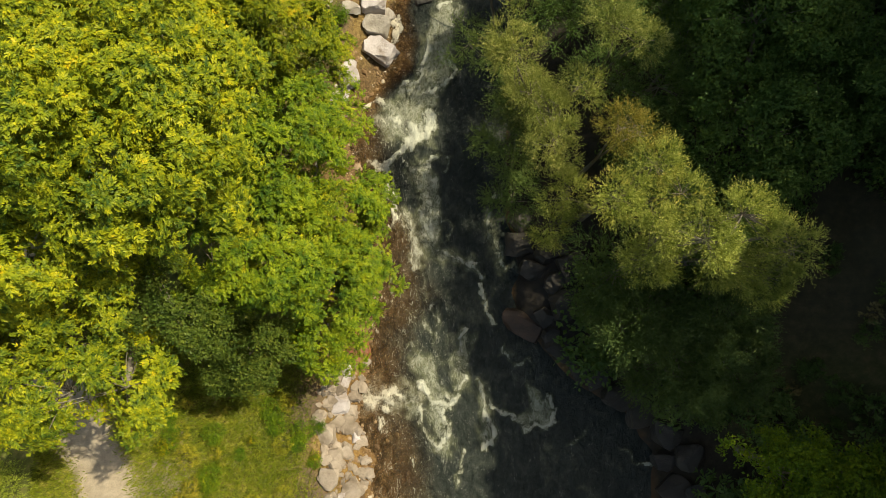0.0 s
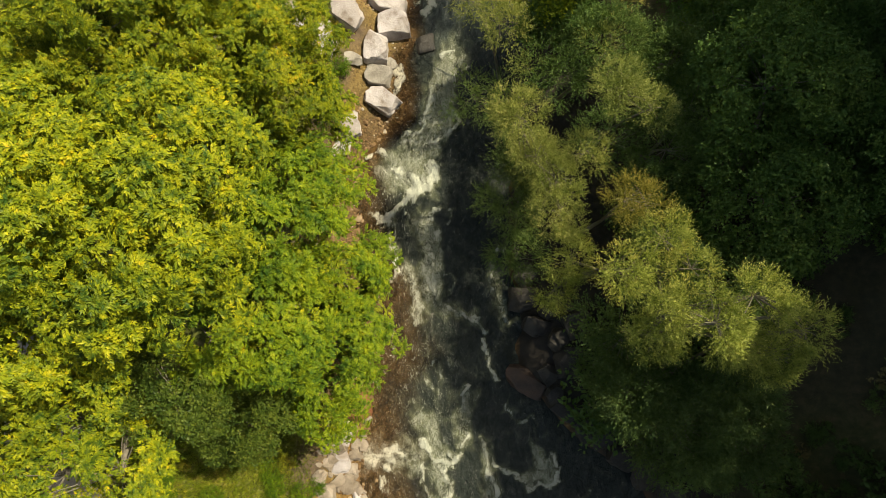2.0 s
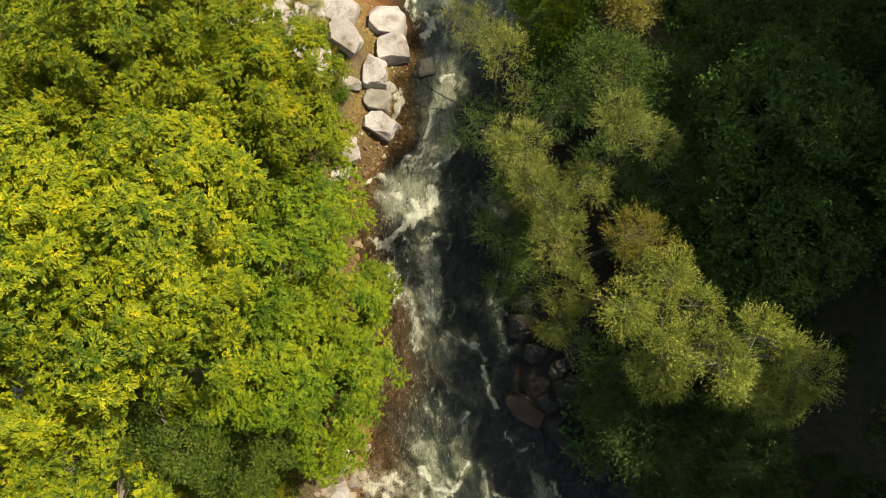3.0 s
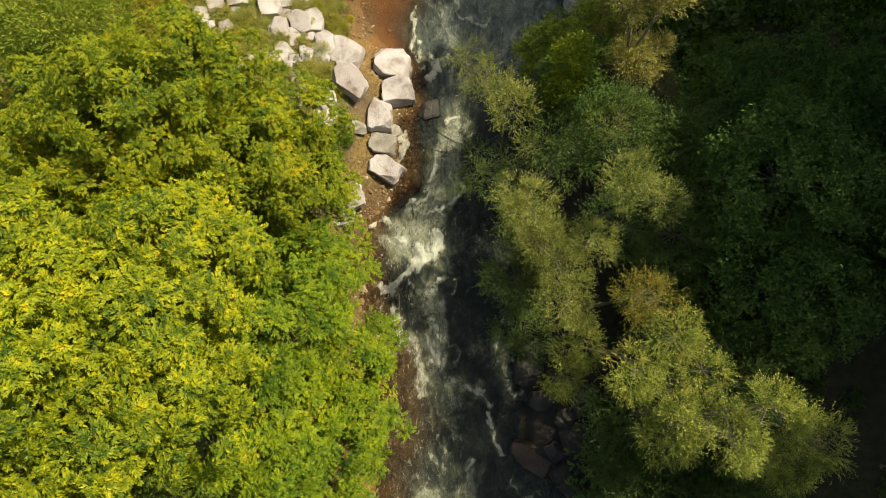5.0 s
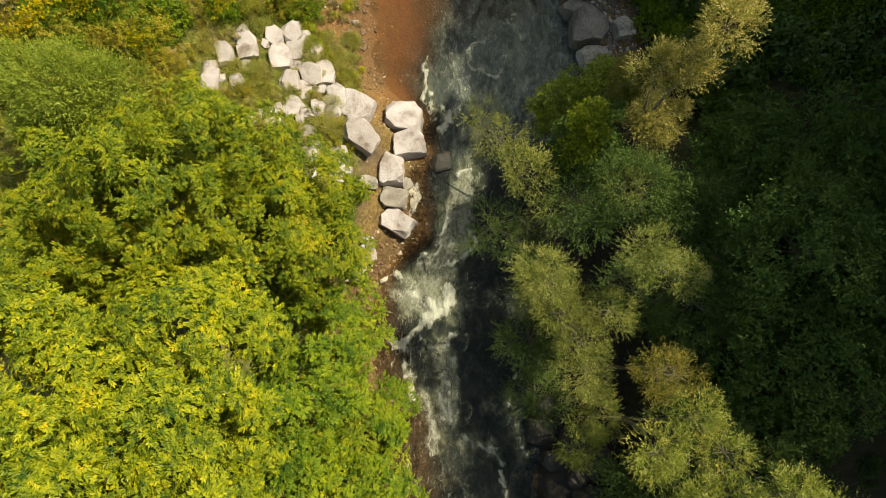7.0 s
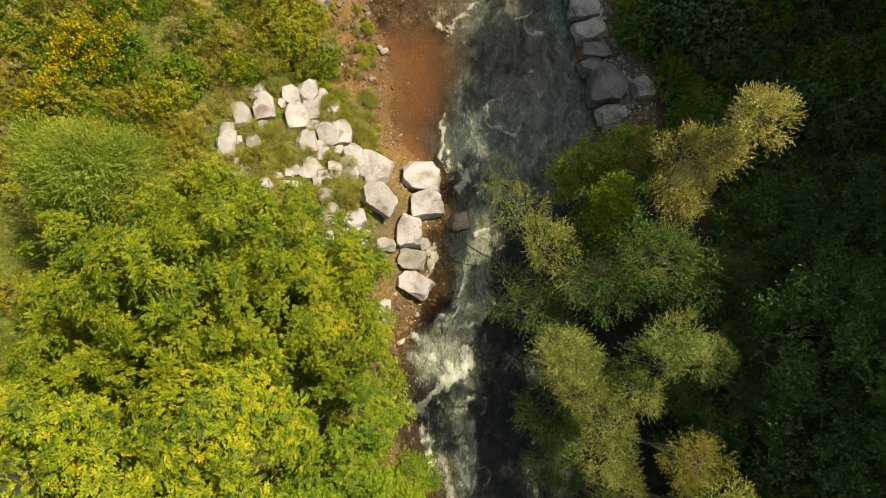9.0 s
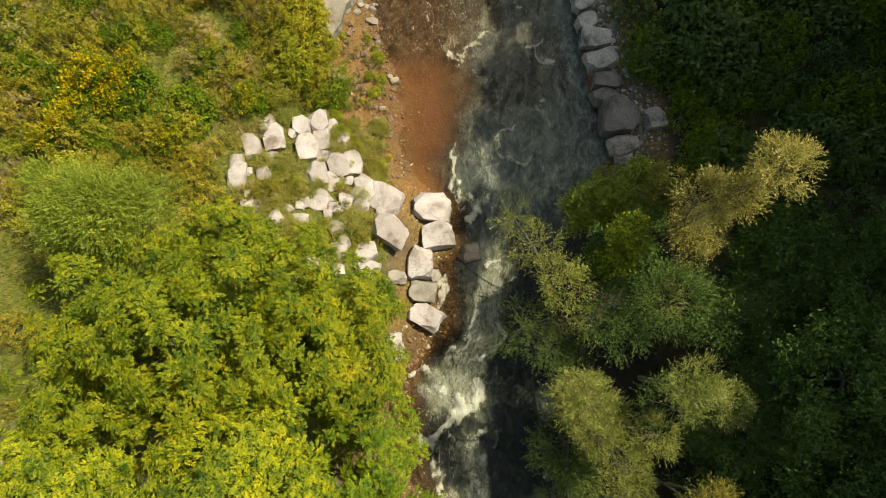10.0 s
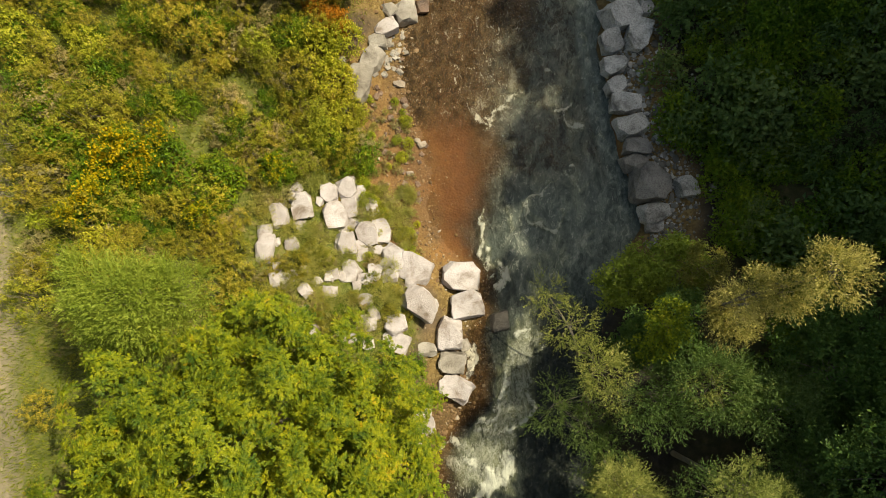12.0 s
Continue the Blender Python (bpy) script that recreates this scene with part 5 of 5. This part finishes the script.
# Its shaded lower part is painted in the darker alder leaves.
tree("alder_bush", "lower part of that leafy bush, shade put into its darker leaf colour", "bush", at(5.2, 14.6),
     [(4.3, 14.6, 4.3, 0.95, 0.8, 0.8), (5.1, 14.4, 4.3, 0.9, 0.85, 1.0), (3.8, 14.2, 3.6, 0.7, 0.7, 0.8), (5.2, 15.3, 5.0, 0.7, 0.6, 0.6)], "oval", LEAF["alder"], 0.6, 11, 0.34, 1.0, 47, 0.1, bough=0.5)
# The bright soft leaves stand in for sun that does not reach here.
tree("alder_bush", "low green bush above the stone blocks, caught sun put into its light leaf colour", "bush", at(4.6, 17.0),
     [(4.0, 16.9, 2.6, 1.3, 0.9, 1.1), (5.6, 17.3, 3.2, 1.2, 0.9, 1.2)], "oval", LEAF["soft"], 0.65, 10, 0.36, 1.15, 33, 0.08, bough=0.6)
tree("willow_tree", "tall willow with pale sunlit tips rising from the shade", "tree", at(6.8, 15.6),
     [(5.9, 15.9, 8.5, 0.55, 0.5, 0.6), (7.25, 16.3, 10.7, 0.5, 0.48, 0.7), (6.75, 15.9, 9.0, 0.4, 0.38, 0.5), (7.0, 15.4, 5.0, 0.8, 0.7, 1.0)], "willow", LEAF["straw"], 0.42, 13, 0.26, 0.75, 26, 0.1, twigs=True, bough=0.5)
tree("willow_bush", "small bush with golden leaves in the shade", "bush", at(6.4, 17.2),
     [(6.3, 17.2, 4.6, 0.5, 0.6, 0.7)], "oval", LEAF["golden"], 0.5, 10, 0.3, 0.7, 34, 0.05, bough=0.4)
tree("willow_bush", "low willow trailing over the river edge, shade put into its leaf colour", "bush", at(3.2, 7.0),
     [(2.6, 7.3, 2.6, 0.8, 1.5, 1.2), (2.9, 5.0, 1.9, 0.7, 1.0, 0.8), (3.1, 9.8, 2.0, 0.8, 1.2, 0.9)], "willow", LEAF["shade_green"], 0.6, 10, 0.36, 1.0, 27, 0.08, bough=0.6)
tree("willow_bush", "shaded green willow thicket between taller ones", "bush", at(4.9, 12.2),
     [(4.4, 12.4, 3.8, 1.1, 1.1, 1.1), (6.4, 12.9, 4.6, 1.3, 1.2, 1.3), (8.4, 12.0, 5.0, 1.3, 1.4, 1.4)], "willow", LEAF["shade_green"], 0.62, 10, 0.36, 1.0, 35, 0.09, bough=0.7)
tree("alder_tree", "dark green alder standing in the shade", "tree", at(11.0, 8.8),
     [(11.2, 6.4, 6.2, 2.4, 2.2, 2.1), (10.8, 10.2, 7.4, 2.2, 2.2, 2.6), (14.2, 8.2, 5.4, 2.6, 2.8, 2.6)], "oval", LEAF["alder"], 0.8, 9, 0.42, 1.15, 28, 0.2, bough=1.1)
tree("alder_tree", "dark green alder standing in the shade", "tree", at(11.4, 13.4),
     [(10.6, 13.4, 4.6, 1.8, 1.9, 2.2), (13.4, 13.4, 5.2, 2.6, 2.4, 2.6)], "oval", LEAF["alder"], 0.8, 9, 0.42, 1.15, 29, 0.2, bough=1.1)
tree("alder_bush", "bush under the willows, shade put into its dark leaf colour", "bush", at(8.4, 6.2),
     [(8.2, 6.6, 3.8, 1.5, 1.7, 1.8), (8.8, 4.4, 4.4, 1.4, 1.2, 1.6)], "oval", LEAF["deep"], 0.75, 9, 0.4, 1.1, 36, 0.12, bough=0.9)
tree("alder_bush", "green bush at the foot of the dark slope", "bush", at(12.3, -5.3),
     [(11.3, -5.1, 6.2, 1.7, 1.2, 1.6), (12.2, -5.2, 5.6, 1.3, 1.2, 1.3), (13.4, -5.6, 5.6, 1.9, 1.5, 1.7)], "oval", LEAF["green"], 0.7, 11, 0.34, 0.95, 30, 0.14, bough=0.9)

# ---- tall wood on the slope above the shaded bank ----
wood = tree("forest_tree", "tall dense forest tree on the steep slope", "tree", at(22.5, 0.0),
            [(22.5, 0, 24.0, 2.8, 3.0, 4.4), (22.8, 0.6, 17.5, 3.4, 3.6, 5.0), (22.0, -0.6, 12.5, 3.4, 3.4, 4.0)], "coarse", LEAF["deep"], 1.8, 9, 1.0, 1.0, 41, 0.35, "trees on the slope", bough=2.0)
g1 = np.random.default_rng(5)
for k in range(14):
    for row in (0, 1):
        x, y = 21.5 + row * 5.5 + g1.uniform(-0.8, 0.8), -9 + 4.6 * k + row * 2.3 + g1.uniform(-0.8, 0.8)
        # Heights are set to place the edge of the shade that the wood casts.
        tall = g1.uniform(0.97, 1.05) * (1.22 if y > 27.5 else 0.85 if y > 21.5 else 0.93 if y > 16.5 else 1.02 if y > 13 else 0.84 if y > 10 else 0.80 if y > 5.5 else 1.08)
        m = pose(x, y, float(height(x, y)) - (0.5 + 3.5 * row), 0, 0, g1.uniform(0, 360)) @ Matrix.Diagonal((1, 1, tall, 1))
        if k or row:
            copy_thing(wood, m).scale = (1, 1, tall)
        else:
            wood.matrix_basis = m


# Unseen trees added to close gaps that let sun spots onto the pool.
for y in (29.5, 34.0, 39.0, 44.0):
    copy_thing(wood, pose(24.4, y, float(height(24.4, y)) - 2.0, 0, 0, y * 29)).scale = (1, 1, 1.22)
# Another unseen tree, added to stop sun leaking onto the alder.
copy_thing(wood, pose(20.0, 15.8, float(height(20.0, 15.8)) - 0.5, 0, 0, 140)).scale = (1, 1, 0.87)
# Unseen trees added downstream to hold light off the right bank.
for x, y in ((14.5, -14.5), (19.0, -13.0), (17.0, -19.0), (13.5, -22.0), (22.0, -18.0)):
    copy_thing(wood, pose(x, y, float(height(x, y)) - 0.3, 0, 0, x * 47)).scale = (1, 1, 0.85)
# Unseen trees added so their shadow falls on the upstream scrub.
for x, y, tall in ((-6.8, 34.4, 0.55), (-11.2, 34.0, 0.5), (-15.8, 34.2, 0.52), (-20.6, 34.0, 0.5)):
    far = copy_thing(wood, pose(x, y, float(height(x, y)) - 0.3, 0, 0, x * 31))
    far.scale = (0.75, 0.75, tall)
    tagged(far, "unseen leafy tree added upstream to shade the far scrub", "tree", "trees upstream")


# ---- scrub ----
def shrub(name, label, category, kind, mat, wide, high, seed, blossom=0.0, dense=1.0, leaf=0.95):
    """A low bush of many stems, built at the origin and copied about."""
    g = np.random.default_rng(seed)
    top = tagged(new(name), label, category)
    n = int((62 * wide * wide + 16) * dense)
    a, r = g.uniform(0, 6.28, n), np.sqrt(g.uniform(0, 1, n)) * wide
    z = high * (0.35 + 0.65 * np.sqrt(np.clip(1 - (r / wide) ** 2, 0, 1))) * g.uniform(0.55, 1.1, n)
    p = np.stack((r * np.cos(a), r * np.sin(a), z), 1)
    way = unit(np.stack((np.cos(a) * r / wide, np.sin(a) * r / wide, np.full(n, 0.9)), 1) + g.normal(0, 0.3, (n, 3)))
    low = p[::2] * np.array((0.9, 0.9, 0.5))
    part("foliage", leaves("foliage", kind, np.concatenate((p, low)), np.concatenate((way, way[::2])), mat, leaf, g), top)
    stem = [tube(bent((e[0] * 0.2, e[1] * 0.2, -0.1), e, g, 0.05, 3), 0.014, 0.006, 3) for e in p[::5]]
    part("woody_base", tubes("woody_base", stem, BARK), top)
    if blossom:
        q = p[z > high * 0.6]
        q = q[: int(len(q) * blossom)] + np.array((0, 0, 0.22))
        part("blossom", leaves("blossom", "blossom", q, np.tile((0, 0, 1.0), (len(q), 1)), LEAF["flower"], 1.3, g), top, "bright yellow blossom")
    return top


KINDS = [
    shrub("scrub_bush", "olive scrub bush with small leaves on the sunny bank", "bush", "herb", LEAF["scrub"], 0.9, 1.1, 61, 0.0, 1.3, 0.78),
    shrub("scrub_bush", "olive scrub bush with small leaves on the sunny bank", "bush", "herb", LEAF["scrub"], 0.7, 0.8, 62, 0.0, 1.3, 0.78),
    shrub("bramble_bush", "fresh green bush among olive scrub", "bush", "oval", LEAF["green"], 0.8, 1.0, 63),
    shrub("willow_shrub", "yellowish bush on the sunny bank", "bush", "herb", LEAF["hedge"], 0.8, 1.1, 64, 0.0, 1.25, 0.8),
    shrub("goldenrod_plant", "goldenrod clump with bright yellow blossom", "plant", "herb", LEAF["green"], 0.65, 1.0, 65, 0.9),
    shrub("dogwood_bush", "rust-coloured bush turning with autumn", "bush", "oval", LEAF["rust"], 0.55, 0.8, 66),
    shrub("shade_bush", "green bush with shade put into its darker leaf colour", "bush", "oval", LEAF["shade_green"], 1.0, 1.2, 67, 0.0, 0.35, 1.7),
    shrub("shade_bush", "green bush with shade put into its darker leaf colour", "bush", "herb", LEAF["shade_green"], 0.8, 0.9, 68, 0.0, 0.4, 1.7),
    shrub("dry_bush", "dry straw-coloured stalks on the sunny bank", "plant", "herb", LEAF["dry"], 0.7, 0.8, 69),
    shrub("broom_bush", "bright yellow-green bush beside the gravel bar", "bush", "oval", LEAF["sunny"], 0.8, 1.0, 70),
    shrub("grass_tuft", "tall tuft of yellowing grass between the boulders", "grass", "willow", LEAF["sedge"], 0.5, 0.9, 71, 0.0, 1.1, 0.9),
]
used = set()


def plant(k, x, y, scale, turn, group):
    tall = scale * (1.4 if k in (0, 1, 3, 4, 9) else 1.0)
    m = pose(x, y, float(height(x, y)) - 0.03, 0, 0, turn) @ Matrix.Diagonal((scale, scale, tall, 1))
    if k in used:
        ob = copy_thing(KINDS[k], m)
        ob.scale = (scale, scale, tall)
    else:
        ob = KINDS[k]
        ob.matrix_basis = m
        used.add(k)
    return tagged(ob, group=group)


g2 = np.random.default_rng(77)
for k in range(560):
    x, y = g2.uniform(-23, -6.2), g2.uniform(15.5, 34)
    xl = float(np.interp(y, LEFT_Y, LEFT_X))
    if near_line(x, y, PATH_LINE) < 1.6:
        continue
    if x > -6.6 - 0.1 * (y - 15) or (-11.8 < x < -5 and 15.8 < y < 21.3):
        continue
    r = g2.random()
    kind = 0 if r < 0.25 else 1 if r < 0.43 else 2 if r < 0.58 else 3 if r < 0.72 else 9 if r < 0.82 else 8
    # The shade at the upstream end is imitated by these darker-leaved bushes.
    if y > 30.5 and x < -9:
        kind = 6 if r < 0.7 else kind
    if abs(x + 16.6) < 1.8 and abs(y - 20.6) < 1.9:
        kind = 2 if r < 0.35 else 4 if r < 0.5 else 1
    plant(kind, x, y, g2.choice((0.45, 0.6, 0.75, 0.9, 1.1, 1.35), p=(0.22, 0.24, 0.22, 0.18, 0.1, 0.04)), g2.uniform(0, 360), "scrub on the sunny bank")
for x, y, s, kind in ((-5.6, 13.2, 0.8, 3), (-5.2, 12.4, 0.7, 2), (-9.6, 17.4, 0.8, 1),
                      (-4.6, 13.4, 0.5, 2), (-8.1, 23.0, 1.0, 3), (-7.6, 24.3, 0.9, 3), (-8.2, 25.6, 1.0, 3), (-8.5, 28.3, 1.15, 5), (-9.3, 29.2, 1.0, 5), (-9.3, 26.9, 1.2, 9), (-8.5, 25.6, 1.1, 9), (-8.0, 24.3, 0.9, 9), (-8.8, 23.2, 0.9, 9), (-8.0, 27.6, 0.9, 9), (-7.3, 22.3, 0.7, 3)):
    plant(kind, x, y, s, x * 40 % 360, "scrub on the sunny bank")
for x, y in ((-18.2, 19.2), (-17.8, 19.1), (-17.4, 19.8), (-17.1, 20.2), (-17.0, 20.8), (-17.1, 21.5), (-16.5, 22.3), (-16.1, 22.0), (-15.7, 21.8), (-15.5, 21.4), (-15.7, 20.8), (-13.4, 19.3), (-10.5, 21.4), (-15.1, 22.5)):
    plant(4, x, y, 1.0, x * 77 % 360, "goldenrod on the sunny bank")
for k in range(40):
    x, y = g2.uniform(-19, -14.5), g2.uniform(6, 15.5)
    plant((1, 0, 8, 2)[int(g2.choice(4, p=(0.4, 0.3, 0.2, 0.1)))], x, y, g2.uniform(0.4, 0.9), g2.uniform(0, 360), "scrub beside the track")
for k in range(44):
    x, y = g2.uniform(-11.2, -5.0), g2.uniform(-9, -2.6)
    plant((2, 3, 1, 4)[int(g2.choice(4, p=(0.4, 0.3, 0.25, 0.05)))], x, y, g2.uniform(0.25, 0.6), g2.uniform(0, 360), "weeds on the grassy bank")
for k in range(330):
    x, y = g2.uniform(-11.4, -4.9), g2.uniform(14.6, 21.2)
    if min(math.hypot(x - a, y - b) / c for a, b, c in STONES) < 0.5:
        continue
    plant((1, 10, 8)[int(g2.choice(3, p=(0.2, 0.62, 0.18)))], x, y, g2.uniform(0.25, 0.6), g2.uniform(0, 360), "weeds between the boulders")
for k in range(170):
    y = g2.uniform(17.6, 25.5)
    plant((8, 10, 8, 9)[k % 4], g2.uniform(-7.4, -4.7) + 0.1 * (20 - y), y, g2.uniform(0.16, 0.34), g2.uniform(0, 360), "grass on the gravel bar")
for k in range(170):
    x, y = g2.uniform(6.0, 21), g2.uniform(-9, 33)
    if y < 19 and x < 10 and y > 4:
        continue
    if x < float(np.interp(y, RIGHT_Y, RIGHT_X)) + 2.2 or (11.5 < x < 19 and -4 < y < 3):
        continue
    plant((2 if g2.random() < 0.6 else 6) if y > 17 else 6 if g2.random() < 0.55 else 7 if g2.random() < 0.9 else 3, x, y, g2.uniform(0.8, 1.5), g2.uniform(0, 360), "bushes in the shade")
for k in range(80):
    x, y = g2.uniform(8.5, 20), g2.uniform(12, 33)
    plant(2 if g2.random() < 0.5 else 7, x, y, g2.uniform(0.8, 1.5), g2.uniform(0, 360), "bushes in the shade")
for k in range(34):
    x, y = g2.uniform(11.0, 19.5), g2.uniform(-4.5, 3.5)
    plant((7, 6, 8)[int(g2.choice(3, p=(0.5, 0.3, 0.2)))], x, y, g2.uniform(0.25, 0.65), g2.uniform(0, 360), "low growth on the shaded slope")
for x, y in ((11.4, 23.2), (12.4, 24.4), (13.2, 23.0), (12.0, 22.2), (12.8, 25.6), (7.6, 24.5), (7.9, 27.5), (7.4, 29.6)):
    plant(7, x, y, 0.9 if x > 9 else 0.5, x * 90 % 360, "bushes in the shade")
for x, y, s, kind in ((10.5, 24.5, 0.6, 3), (11.0, 26.0, 0.5, 5), (12.6, 27.2, 0.6, 5), (10.2, 22.6, 0.5, 3), (9.6, 27.4, 0.5, 3), (11.6, 23.2, 0.5, 8), (9.2, 24.6, 0.45, 8)):
    plant(kind, x, y, s, x * 70 % 360, "bushes in the shade")


def build_grass():
    g = np.random.default_rng(19)
    n, m = 230000, 120000
    x, y = np.concatenate((g.uniform(-16, -4.4, m), g.uniform(-23, -4.5, n - m))), np.concatenate((g.uniform(-9, 0, m), g.uniform(8, 33, n - m)))
    dl = np.interp(y, LEFT_Y, LEFT_X) - x
    keep = (dl > 1.6 + 1.2 * bar(x, y) + np.abs(g.normal(0, 0.9, n))) & (near_line(x, y, PATH_LINE) > np.where(y > 5, 0.35, 1.1) + g.normal(0, 0.25, n)) & (noise_grid(x, y, 1.0, 11) > -1.7)
    x, y = x[keep], y[keep]
    n = len(x)
    z = height(x, y)
    a, tall = g.uniform(0, 6.28, n), g.uniform(0.09, 0.30, n)
    lean = g.normal(0, 0.35, (n, 2)) * tall[:, None]
    w = 0.017
    base = np.stack((x, y, z - 0.02), 1)
    side = np.stack((np.cos(a) * w, np.sin(a) * w, np.zeros(n)), 1)
    tip = base + np.stack((lean[:, 0], lean[:, 1], tall), 1)
    v = np.stack((base - side, base + side, tip), 1)
    f = np.arange(3 * n).reshape(-1, 3)
    tagged(new("grass", mesh_of("grass", v.reshape(-1, 3), f, LEAF["grass"])), "long green and straw-coloured grass on the bank", "grass", kind="stuff")


build_grass()
